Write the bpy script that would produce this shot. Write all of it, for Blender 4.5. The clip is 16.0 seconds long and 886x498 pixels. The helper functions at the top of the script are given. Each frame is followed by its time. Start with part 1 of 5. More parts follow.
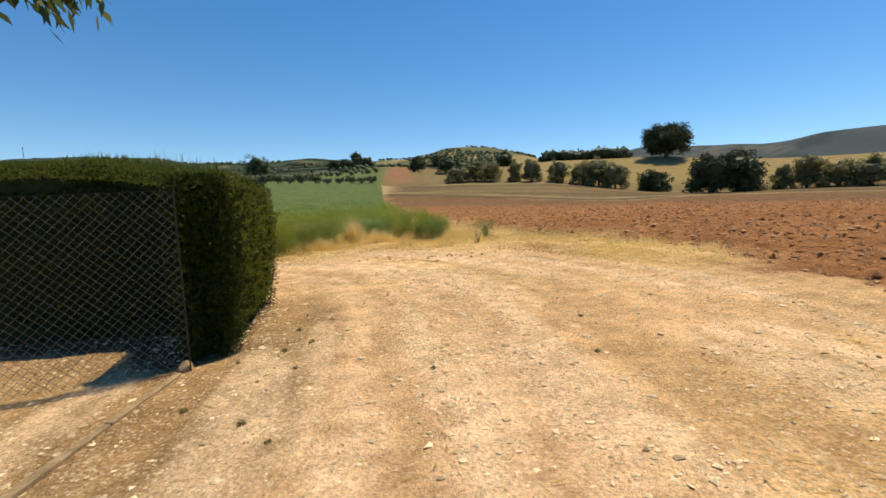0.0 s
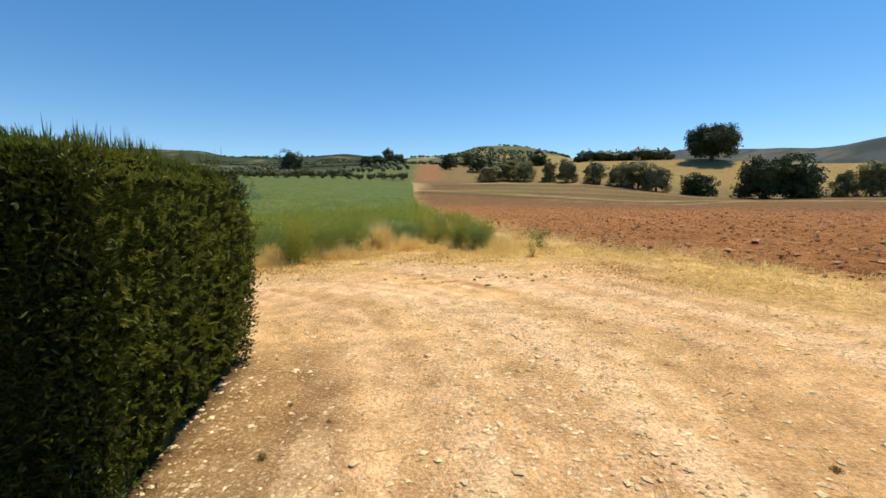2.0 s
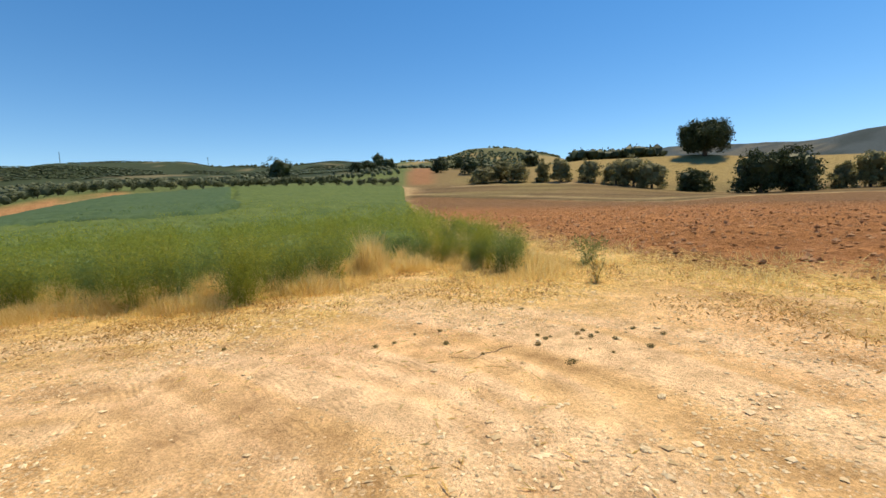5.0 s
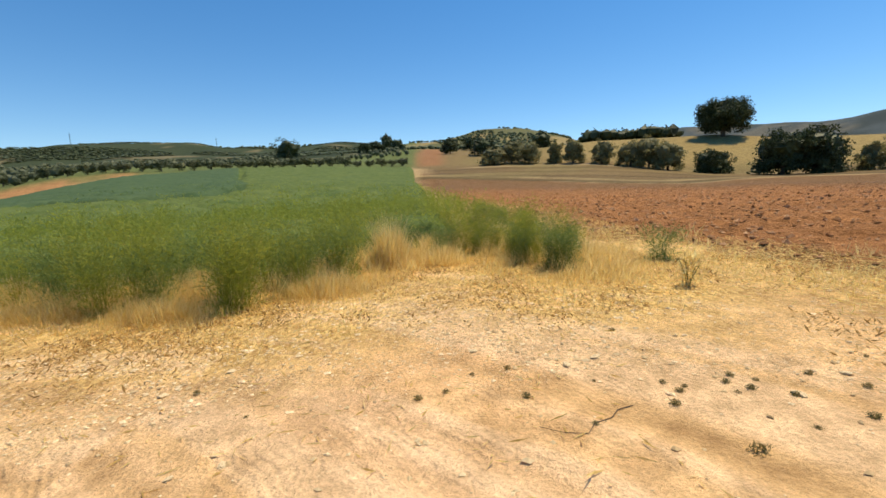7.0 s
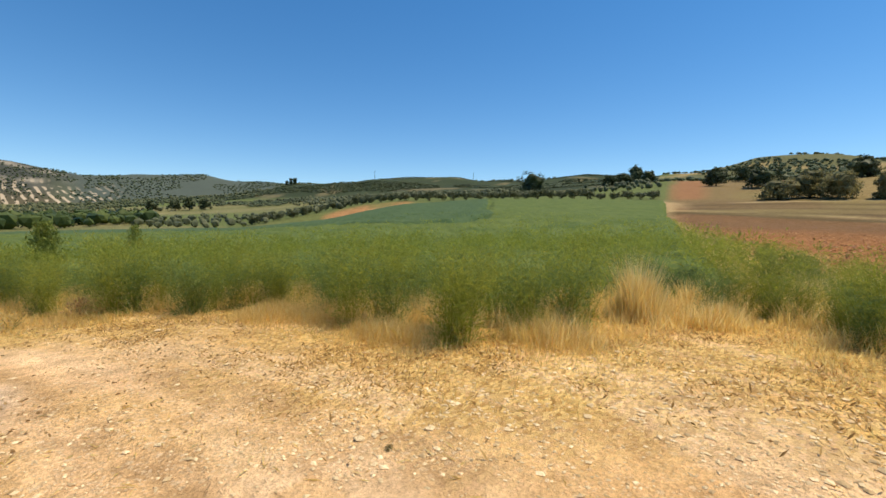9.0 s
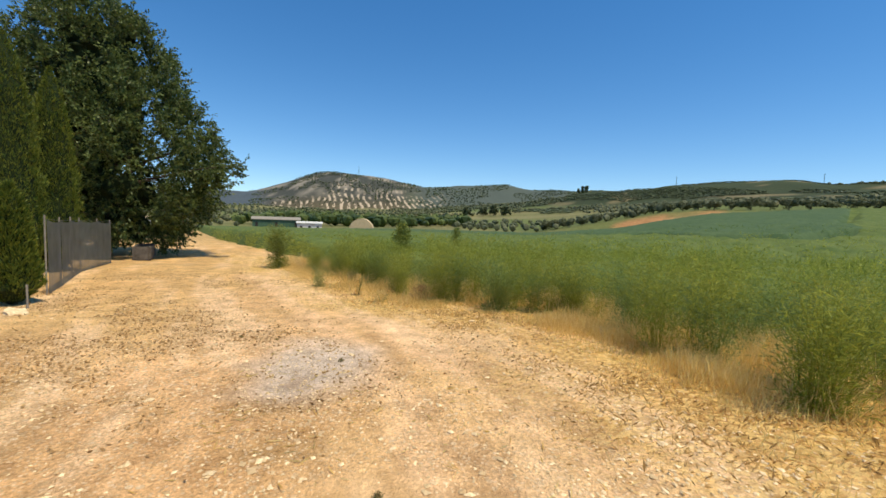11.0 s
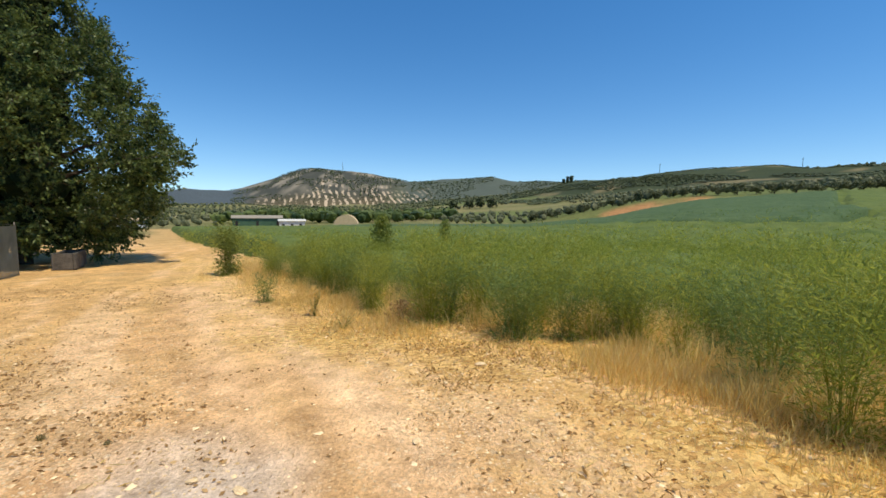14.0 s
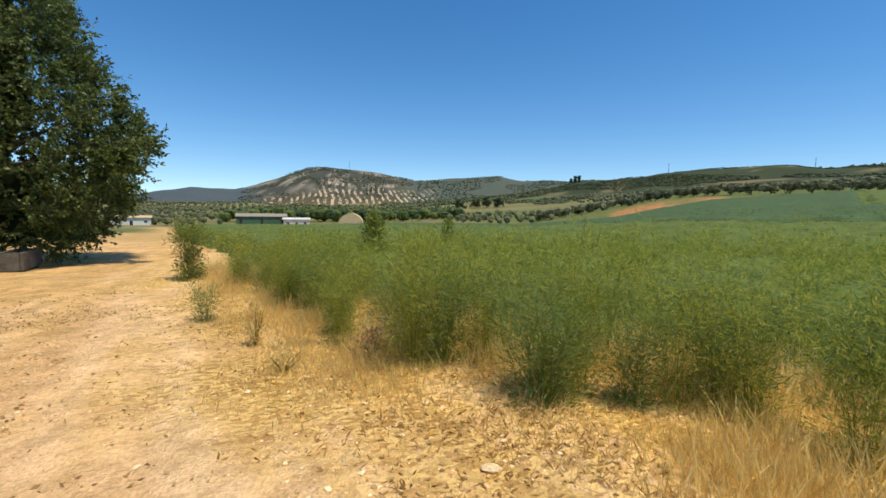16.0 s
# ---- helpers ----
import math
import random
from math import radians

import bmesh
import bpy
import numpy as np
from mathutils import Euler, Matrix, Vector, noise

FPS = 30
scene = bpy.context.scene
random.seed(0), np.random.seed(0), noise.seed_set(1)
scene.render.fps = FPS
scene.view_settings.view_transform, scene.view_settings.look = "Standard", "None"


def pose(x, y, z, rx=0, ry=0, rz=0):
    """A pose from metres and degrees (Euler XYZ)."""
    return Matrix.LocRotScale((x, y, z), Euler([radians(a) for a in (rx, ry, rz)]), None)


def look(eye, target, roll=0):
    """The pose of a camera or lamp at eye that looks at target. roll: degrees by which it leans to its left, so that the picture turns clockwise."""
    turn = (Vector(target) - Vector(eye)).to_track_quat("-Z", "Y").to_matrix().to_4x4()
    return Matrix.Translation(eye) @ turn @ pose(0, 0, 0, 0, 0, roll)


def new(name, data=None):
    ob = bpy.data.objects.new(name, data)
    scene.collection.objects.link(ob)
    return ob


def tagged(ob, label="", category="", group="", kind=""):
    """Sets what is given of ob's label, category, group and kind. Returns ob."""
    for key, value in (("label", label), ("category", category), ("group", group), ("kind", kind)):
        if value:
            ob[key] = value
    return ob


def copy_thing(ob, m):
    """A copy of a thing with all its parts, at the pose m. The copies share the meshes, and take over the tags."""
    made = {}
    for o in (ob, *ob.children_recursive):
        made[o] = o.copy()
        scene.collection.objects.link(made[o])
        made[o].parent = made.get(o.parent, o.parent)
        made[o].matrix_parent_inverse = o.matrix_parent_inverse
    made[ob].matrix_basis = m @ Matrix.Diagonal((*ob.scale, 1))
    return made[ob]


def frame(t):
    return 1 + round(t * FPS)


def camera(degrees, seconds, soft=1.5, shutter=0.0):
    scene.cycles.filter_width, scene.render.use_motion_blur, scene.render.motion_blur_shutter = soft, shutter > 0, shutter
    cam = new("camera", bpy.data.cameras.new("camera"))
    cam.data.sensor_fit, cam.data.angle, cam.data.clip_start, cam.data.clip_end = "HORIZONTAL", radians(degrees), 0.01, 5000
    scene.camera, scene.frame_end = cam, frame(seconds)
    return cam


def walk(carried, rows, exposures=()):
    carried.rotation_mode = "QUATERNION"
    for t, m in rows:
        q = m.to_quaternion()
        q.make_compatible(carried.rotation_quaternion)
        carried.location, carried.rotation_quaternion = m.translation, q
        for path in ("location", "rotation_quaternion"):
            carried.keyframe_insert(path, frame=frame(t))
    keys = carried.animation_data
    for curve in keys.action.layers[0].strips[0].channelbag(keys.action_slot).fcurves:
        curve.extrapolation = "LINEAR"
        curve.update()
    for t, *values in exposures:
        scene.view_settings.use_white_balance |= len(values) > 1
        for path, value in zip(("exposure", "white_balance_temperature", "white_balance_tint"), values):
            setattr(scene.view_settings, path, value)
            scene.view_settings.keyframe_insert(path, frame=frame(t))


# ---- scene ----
cam = camera(92.5, 16.0, soft=1.6)
PATH = [
    (0, (-0.056, 0.001, 1.524), (-0.084, 1.987, 1.283), -1.40),
    (0.5, (-0.151, 0.618, 1.546), (-0.296, 2.597, 1.302), -0.99),
    (1, (-0.236, 1.217, 1.568), (-0.383, 3.196, 1.324), -0.87),
    (1.5, (-0.396, 1.951, 1.577), (-0.569, 3.929, 1.333), 0.24),
    (2, (-0.553, 2.586, 1.62), (-0.714, 4.564, 1.372), 0.12),
    (2.5, (-0.695, 3.181, 1.626), (-0.856, 5.16, 1.383), -0.69),
    (3, (-0.866, 3.841, 1.591), (-1.025, 5.819, 1.342), -1.59),
    (3.5, (-0.987, 4.473, 1.59), (-1.136, 6.452, 1.338), -2.34),
    (4, (-1.11, 5.038, 1.599), (-1.266, 7.016, 1.343), -2.24),
    (4.5, (-1.201, 5.748, 1.6), (-1.322, 7.729, 1.348), -1.88),
    (4.7, (-1.238, 5.997, 1.581), (-1.359, 7.98, 1.35), -1.75),
    (6.8, (-1.882, 7.781, 1.538), (-2.056, 9.753, 1.257), -1.57),
    (7, (-1.933, 7.963, 1.536), (-2.1, 9.932, 1.222), -1.55),
    (7.5, (-2.018, 8.37, 1.505), (-2.223, 10.335, 1.194), -0.95),
    (8, (-2.147, 8.646, 1.456), (-2.469, 10.603, 1.203), 0.19),
    (8.5, (-2.263, 8.861, 1.479), (-2.943, 10.732, 1.284), -0.02),
    (9, (-2.288, 8.962, 1.503), (-3.459, 10.576, 1.346), 0.53),
    (9.5, (-2.297, 8.986, 1.524), (-3.856, 10.231, 1.376), 1.86),
    (9.6, (-2.269, 9.003, 1.524), (-3.877, 10.184, 1.381), 1.84),
    (10, (-2.305, 8.927, 1.565), (-4.062, 9.873, 1.428), 2.23),
    (10.2, (-2.339, 8.895, 1.572), (-4.15, 9.733, 1.435), 2.52),
    (12.3, (-3.811, 9.123, 1.444), (-5.753, 9.568, 1.272), 0.83),
    (12.5, (-4.02, 9.173, 1.462), (-5.963, 9.616, 1.291), 0.62),
    (13, (-4.522, 9.385, 1.429), (-6.46, 9.849, 1.255), 0.49),
    (13.5, (-4.971, 9.558, 1.398), (-6.898, 10.062, 1.224), 0.47),
    (14, (-5.543, 9.777, 1.384), (-7.434, 10.405, 1.204), 0.54),
    (14.5, (-6.082, 10.02, 1.363), (-7.973, 10.648, 1.189), 0.50),
    (15, (-6.566, 10.218, 1.321), (-8.437, 10.902, 1.146), 0.83),
    (15.5, (-7.133, 10.467, 1.269), (-9.001, 11.159, 1.09), 0.98),
    (16, (-7.598, 10.632, 1.246), (-9.497, 11.232, 1.063), 0.80),
]
walk(cam, [(t, look(eye, target, roll)) for t, eye, target, roll in PATH],
     exposures=[(0, -0.03, 6800, 10), (1, 0.0, 6800, 10), (2, 0.06, 6850, 10), (8, 0.06, 6850, 10), (10, 0.06, 6650, 10), (12.5, 0.05, 6500, 10), (15, 0.05, 6550, 10), (16, 0.07, 6600, 10)])

# ---- world, sun ----
SUN_EL, SUN_AZ = radians(67), radians(54)
SUN = Vector((math.sin(SUN_AZ) * math.cos(SUN_EL), math.cos(SUN_AZ) * math.cos(SUN_EL), math.sin(SUN_EL)))
world = bpy.data.worlds.new("sky")
scene.world = world
world.use_nodes = True
wn = world.node_tree.nodes
sky = wn.new("ShaderNodeTexSky")
sky.sky_type = "NISHITA"
sky.sun_disc = False
sky.sun_elevation, sky.sun_rotation = SUN_EL, SUN_AZ
sky.altitude, sky.air_density, sky.dust_density, sky.ozone_density = 400, 1.0, 0.0, 1.5
wn["Background"].inputs["Strength"].default_value = 0.15
deep = wn.new("ShaderNodeHueSaturation")
deep.inputs["Saturation"].default_value = 1.34
# the horizon haze of a dry clear day is thin: the sky is read a little above each direction
aim, lift_up = wn.new("ShaderNodeTexCoord"), wn.new("ShaderNodeVectorMath")
lift_up.operation, lift_up.inputs[1].default_value = "ADD", (0, 0, 0.05)
world.node_tree.links.new(aim.outputs["Generated"], lift_up.inputs[0])
world.node_tree.links.new(lift_up.outputs[0], sky.inputs["Vector"])
world.node_tree.links.new(sky.outputs[0], deep.inputs["Color"])
world.node_tree.links.new(deep.outputs[0], wn["Background"].inputs["Color"])
sun = new("sun", bpy.data.lights.new("sun", "SUN"))
sun.data.energy, sun.data.angle, sun.data.color = 4.6, radians(0.53), (1.0, 0.88, 0.625)
sun.rotation_euler = (-SUN).to_track_quat("-Z", "Y").to_euler()


# ---- materials ----
def nodes_of(name):
    m = bpy.data.materials.new(name)
    m.use_nodes = True
    return m, m.node_tree.nodes, m.node_tree.links


def noise_node(n, l, scale, detail=4.0, rough=0.55, coord=None):
    t = n.new("ShaderNodeTexNoise")
    t.inputs["Scale"].default_value, t.inputs["Detail"].default_value, t.inputs["Roughness"].default_value = scale, detail, rough
    if coord is not None:
        l.new(coord, t.inputs["Vector"])
    return t.outputs["Fac"]


def ramp_node(n, l, fac, a, b, lo=0.3, hi=0.7):
    r = n.new("ShaderNodeValToRGB")
    r.color_ramp.elements[0].position, r.color_ramp.elements[0].color = lo, (*a, 1)
    r.color_ramp.elements[1].position, r.color_ramp.elements[1].color = hi, (*b, 1)
    l.new(fac, r.inputs["Fac"])
    return r.outputs["Color"]


def mix_node(n, l, fac, a, b, kind="MIX"):
    x = n.new("ShaderNodeMix")
    x.data_type, x.blend_type = "RGBA", kind
    for socket, value in ((x.inputs[0], fac), (x.inputs[6], a), (x.inputs[7], b)):
        if isinstance(value, (int, float)):
            socket.default_value = value
        elif isinstance(value, tuple):
            socket.default_value = (*value, 1)
        else:
            l.new(value, socket)
    return x.outputs[2]


def math_node(n, l, op, a, b):
    x = n.new("ShaderNodeMath")
    x.operation = op
    for socket, value in zip(x.inputs, (a, b)):
        if isinstance(value, (int, float)):
            socket.default_value = value
        else:
            l.new(value, socket)
    return x.outputs[0]


def plain(name, a, b, scale, rough=0.8, bump=0.2, metal=0.0, fine=6.0):
    """A surface that varies between two colours at two scales."""
    m, n, l = nodes_of(name)
    p = n["Principled BSDF"]
    co = n.new("ShaderNodeTexCoord").outputs["Object"]
    big, small = noise_node(n, l, scale, coord=co), noise_node(n, l, scale * fine, 5.0, coord=co)
    fac = math_node(n, l, "ADD", math_node(n, l, "MULTIPLY", big, 0.55), math_node(n, l, "MULTIPLY", small, 0.45))
    l.new(ramp_node(n, l, fac, a, b, 0.35, 0.65), p.inputs["Base Color"])
    p.inputs["Roughness"].default_value, p.inputs["Metallic"].default_value = rough, metal
    p.inputs["Specular IOR Level"].default_value = 0.5 if metal else 0.15
    if bump:
        k = n.new("ShaderNodeBump")
        k.inputs["Strength"].default_value, k.inputs["Distance"].default_value = bump, 0.02
        l.new(small, k.inputs["Height"])
        l.new(k.outputs[0], p.inputs["Normal"])
    return m


def leafy(name, a, b, through_light=0.3, rough=0.55, drift=0.35, tip=None):
    """Leaves: each one its own shade, with light coming through them; drift: patches over the plant."""
    m, n, l = nodes_of(name)
    p = n["Principled BSDF"]
    rnd = n.new("ShaderNodeNewGeometry").outputs["Random Per Island"]
    co = n.new("ShaderNodeTexCoord").outputs["Object"]
    fac = math_node(n, l, "ADD", math_node(n, l, "MULTIPLY", rnd, 0.6), math_node(n, l, "MULTIPLY", noise_node(n, l, drift, 2.0, coord=co), 0.4))
    col = ramp_node(n, l, fac, a, b, 0.2, 0.8)
    own = n.new("ShaderNodeObjectInfo").outputs["Random"]
    col = mix_node(n, l, math_node(n, l, "MULTIPLY", own, 0.28 if tip else 0.25), col, tip or tuple(0.6 * v for v in a))
    l.new(col, p.inputs["Base Color"])
    p.inputs["Roughness"].default_value = rough
    p.inputs["Specular IOR Level"].default_value = 0.25
    t = n.new("ShaderNodeBsdfTranslucent")
    l.new(col, t.inputs["Color"])
    s = n.new("ShaderNodeMixShader")
    s.inputs[0].default_value = through_light
    l.new(p.outputs[0], s.inputs[1]), l.new(t.outputs[0], s.inputs[2])
    l.new(s.outputs[0], n["Material Output"].inputs["Surface"])
    return m


def ground_material():
    """Soil: the base colour of each plot, broken up by clods, grit and straw."""
    m, n, l = nodes_of("soil")
    p = n["Principled BSDF"]
    co = n.new("ShaderNodeTexCoord").outputs["Object"]
    plot = n.new("ShaderNodeAttribute")
    plot.attribute_name = "plot"
    kind = n.new("ShaderNodeAttribute")
    kind.attribute_name = "kind"
    parts_ = n.new("ShaderNodeSeparateColor")
    l.new(kind.outputs["Color"], parts_.inputs[0])
    gravel, clods, straw = parts_.outputs[0], parts_.outputs[1], parts_.outputs[2]
    big = noise_node(n, l, 0.5, 6.0, 0.6, co)
    mid = noise_node(n, l, 3.0, 6.0, 0.65, co)
    grit = noise_node(n, l, 32.0, 4.0, 0.7, co)
    col = mix_node(n, l, 1.0, plot.outputs["Color"], ramp_node(n, l, big, (0.84, 0.81, 0.78), (1.16, 1.15, 1.13), 0.3, 0.7), "MULTIPLY")
    col = mix_node(n, l, 1.0, col, ramp_node(n, l, mid, (0.72, 0.68, 0.63), (1.18, 1.18, 1.18), 0.32, 0.62), "MULTIPLY")
    coarse = math_node(n, l, "ADD", 0.4, math_node(n, l, "MULTIPLY", math_node(n, l, "MAXIMUM", gravel, clods), 0.6))
    col = mix_node(n, l, coarse, col, mix_node(n, l, 1.0, col, ramp_node(n, l, grit, (0.55, 0.52, 0.47), (1.27, 1.27, 1.27), 0.32, 0.66), "MULTIPLY"))
    cells = n.new("ShaderNodeTexVoronoi")
    cells.inputs["Scale"].default_value = 34.0
    l.new(co, cells.inputs["Vector"])
    chips = n.new("ShaderNodeSeparateColor")
    l.new(cells.outputs["Color"], chips.inputs[0])
    chip = math_node(n, l, "MULTIPLY", math_node(n, l, "GREATER_THAN", chips.outputs[0], 0.5), math_node(n, l, "LESS_THAN", cells.outputs["Distance"], 0.42))
    chip = math_node(n, l, "MULTIPLY", chip, gravel)
    col = mix_node(n, l, math_node(n, l, "MULTIPLY", chip, 0.75), col, ramp_node(n, l, chips.outputs[1], (0.44, 0.29, 0.15), (0.96, 0.74, 0.5), 0.0, 1.0))
    bits = n.new("ShaderNodeTexVoronoi")
    bits.inputs["Scale"].default_value = 28.0
    stretch = n.new("ShaderNodeMapping")
    stretch.inputs["Scale"].default_value = (1.0, 0.55, 1.0)
    stretch.inputs["Rotation"].default_value = (0, 0, 0.6)
    l.new(co, stretch.inputs["Vector"])
    l.new(stretch.outputs[0], bits.inputs["Vector"])
    shade = n.new("ShaderNodeSeparateColor")
    l.new(bits.outputs["Color"], shade.inputs[0])
    mulch = ramp_node(n, l, shade.outputs[0], (0.36, 0.2, 0.06), (0.93, 0.66, 0.26), 0.05, 0.8)
    cover = math_node(n, l, "MULTIPLY", straw, math_node(n, l, "GREATER_THAN", shade.outputs[1], 0.3))
    col = mix_node(n, l, math_node(n, l, "MULTIPLY", cover, 0.75), col, mulch)
    rocks = n.new("ShaderNodeTexVoronoi")
    rocks.inputs["Scale"].default_value = 13.0
    l.new(co, rocks.inputs["Vector"])
    tone = n.new("ShaderNodeSeparateColor")
    l.new(rocks.outputs["Color"], tone.inputs[0])
    rock = math_node(n, l, "MULTIPLY", math_node(n, l, "GREATER_THAN", tone.outputs[0], 0.7), math_node(n, l, "LESS_THAN", rocks.outputs["Distance"], 0.33))
    rock = math_node(n, l, "MULTIPLY", rock, gravel)
    col = mix_node(n, l, math_node(n, l, "MULTIPLY", rock, 0.7), col, ramp_node(n, l, tone.outputs[1], (0.44, 0.29, 0.15), (0.97, 0.78, 0.53), 0.0, 1.0))
    rows = n.new("ShaderNodeTexWave")
    rows.bands_direction = "Y"
    rows.inputs["Scale"].default_value, rows.inputs["Distortion"].default_value = 0.022, 11.0
    rows.inputs["Detail"].default_value, rows.inputs["Detail Scale"].default_value = 2.0, 0.35
    l.new(co, rows.inputs["Vector"])
    broken = math_node(n, l, "GREATER_THAN", noise_node(n, l, 0.045, 2.0, 0.5, co), 0.47)
    tilled = math_node(n, l, "MULTIPLY", math_node(n, l, "MULTIPLY", math_node(n, l, "GREATER_THAN", rows.outputs["Fac"], 0.64), kind.outputs["Alpha"]), broken)
    col = mix_node(n, l, math_node(n, l, "MULTIPLY", tilled, 0.75), col, (0.56, 0.45, 0.33))
    l.new(col, p.inputs["Base Color"])
    p.inputs["Roughness"].default_value = 0.95
    p.inputs["Specular IOR Level"].default_value = 0.1
    height = math_node(n, l, "ADD", math_node(n, l, "MULTIPLY", grit, 0.55), math_node(n, l, "MULTIPLY", mid, math_node(n, l, "ADD", 0.6, math_node(n, l, "MULTIPLY", clods, 5.0))))
    height = math_node(n, l, "ADD", height, math_node(n, l, "MULTIPLY", chip, 0.5))
    height = math_node(n, l, "ADD", height, math_node(n, l, "MULTIPLY", rock, 0.9))
    height = math_node(n, l, "ADD", height, math_node(n, l, "MULTIPLY", math_node(n, l, "MULTIPLY", cover, shade.outputs[2]), 0.5))
    # tyre treads pressed into the bare sand
    tread = n.new("ShaderNodeTexWave")
    tread.bands_direction = "DIAGONAL"
    tread.inputs["Scale"].default_value, tread.inputs["Distortion"].default_value = 5.5, 9.0
    tread.inputs["Detail"].default_value, tread.inputs["Detail Scale"].default_value = 1.0, 0.5
    l.new(co, tread.inputs["Vector"])
    pressed = math_node(n, l, "GREATER_THAN", noise_node(n, l, 1.1, 1.0, 0.5, co), 0.54)
    smooth_sand = math_node(n, l, "SUBTRACT", 0.55, math_node(n, l, "ADD", math_node(n, l, "ADD", gravel, clods), straw))
    pressed = math_node(n, l, "MULTIPLY", pressed, math_node(n, l, "MAXIMUM", smooth_sand, 0.0))
    height = math_node(n, l, "ADD", height, math_node(n, l, "MULTIPLY", math_node(n, l, "MULTIPLY", tread.outputs["Fac"], pressed), 0.2))
    k = n.new("ShaderNodeBump")
    k.inputs["Strength"].default_value, k.inputs["Distance"].default_value = 1.0, 0.06
    l.new(height, k.inputs["Height"])
    l.new(k.outputs[0], p.inputs["Normal"])
    return m


SOIL = ground_material()
BARK = plain("bark", (0.05, 0.038, 0.028), (0.15, 0.115, 0.08), 3.0, 0.9, 0.6)
FERN = leafy("fern_green", (0.19, 0.24, 0.035), (0.4, 0.43, 0.078), 0.58, drift=0.6, tip=(0.56, 0.5, 0.07))
FERN_BLUE = leafy("fern_grey_green", (0.13, 0.2, 0.055), (0.3, 0.38, 0.11), 0.5, drift=0.6)
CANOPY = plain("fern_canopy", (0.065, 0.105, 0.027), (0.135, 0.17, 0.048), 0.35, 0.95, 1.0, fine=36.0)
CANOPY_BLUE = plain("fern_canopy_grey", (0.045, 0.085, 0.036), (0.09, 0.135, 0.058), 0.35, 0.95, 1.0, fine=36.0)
STRAW = leafy("dry_grass", (0.7, 0.5, 0.16), (0.98, 0.84, 0.42), 0.7, 0.7)
HOLM = leafy("holm_oak_leaf", (0.03, 0.045, 0.018), (0.085, 0.105, 0.04), 0.2)
BROAD = leafy("broad_leaf", (0.025, 0.055, 0.016), (0.2, 0.25, 0.07), 0.36, 0.45)
OLIVE = leafy("olive_leaf", (0.1, 0.118, 0.056), (0.22, 0.23, 0.115), 0.25)
SHRUB = leafy("shrub_leaf", (0.17, 0.165, 0.07), (0.38, 0.335, 0.15), 0.48)
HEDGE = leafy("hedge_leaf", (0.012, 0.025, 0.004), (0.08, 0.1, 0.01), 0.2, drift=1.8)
# pale sprays and shoots; on the clipped top it stands in for sunlight
HEDGE_TIP_LIT_TOP = leafy("hedge_tip_lit_top", (0.08, 0.11, 0.014), (0.22, 0.24, 0.036), 0.35)
# near-black filler within dense foliage: inner shade put into the colour
SHADE_CORE = plain("shade_core", (0.012, 0.022, 0.008), (0.03, 0.045, 0.015), 8.0, 0.95, 0.5)
CYPRESS = leafy("cypress_leaf", (0.05, 0.092, 0.014), (0.235, 0.27, 0.04), 0.35, drift=0.8)
LITTER = leafy("fallen_leaf", (0.32, 0.19, 0.075), (0.72, 0.5, 0.25), 0.35, 0.8)
GREENBUSH = leafy("bush_leaf", (0.13, 0.175, 0.035), (0.38, 0.41, 0.095), 0.5)
STUBBLE = leafy("brown_stubble", (0.3, 0.17, 0.055), (0.74, 0.5, 0.2), 0.4, 0.8)
DUSTY = leafy("dusty_weed_leaf", (0.17, 0.145, 0.055), (0.4, 0.32, 0.14), 0.45)
WEED = leafy("weed_leaf", (0.15, 0.19, 0.045), (0.34, 0.34, 0.11), 0.5)


def chips(name, a, b):
    """Loose stones: each one its own shade."""
    m, n, l = nodes_of(name)
    p = n["Principled BSDF"]
    rnd = n.new("ShaderNodeNewGeometry").outputs["Random Per Island"]
    co = n.new("ShaderNodeTexCoord").outputs["Object"]
    col = mix_node(n, l, 1.0, ramp_node(n, l, rnd, a, b, 0.0, 0.85), ramp_node(n, l, noise_node(n, l, 40.0, coord=co), (0.8, 0.8, 0.8), (1.1, 1.1, 1.1)), "MULTIPLY")
    l.new(col, p.inputs["Base Color"])
    p.inputs["Roughness"].default_value = 0.95
    p.inputs["Specular IOR Level"].default_value = 0.08
    return m


CHIPS = chips("stone_chips", (0.52, 0.36, 0.19), (0.95, 0.74, 0.46))
CLODS = chips("earth_clods", (0.24, 0.11, 0.045), (0.62, 0.36, 0.19))
STONE = plain("stone", (0.6, 0.43, 0.24), (0.92, 0.73, 0.46), 6.0, 0.9, 0.4)
DIRTY = plain("dusty_concrete", (0.2, 0.135, 0.075), (0.45, 0.32, 0.18), 5.0, 0.95, 0.4)
POST = plain("grey_post", (0.2, 0.18, 0.15), (0.36, 0.33, 0.28), 6.0, 0.85, 0.3)
RUST = plain("rusty_post", (0.025, 0.022, 0.02), (0.07, 0.055, 0.04), 9.0, 0.8, 0.2)
WIRE = plain("galvanised_wire", (0.1, 0.1, 0.092), (0.24, 0.235, 0.215), 20.0, 0.7, 0.0, 0.0)
CONCRETE = plain("concrete", (0.06, 0.054, 0.046), (0.15, 0.135, 0.115), 4.0, 0.9, 0.3)
PAINT = plain("white_sheet", (0.5, 0.51, 0.49), (0.72, 0.72, 0.69), 0.7, 0.6, 0.1)
GREEN_SHEET = plain("green_sheet", (0.04, 0.09, 0.06), (0.09, 0.16, 0.1), 0.7, 0.6, 0.1)
DARK = plain("dark_opening", (0.02, 0.02, 0.02), (0.05, 0.045, 0.04), 2.0, 0.8, 0.0)
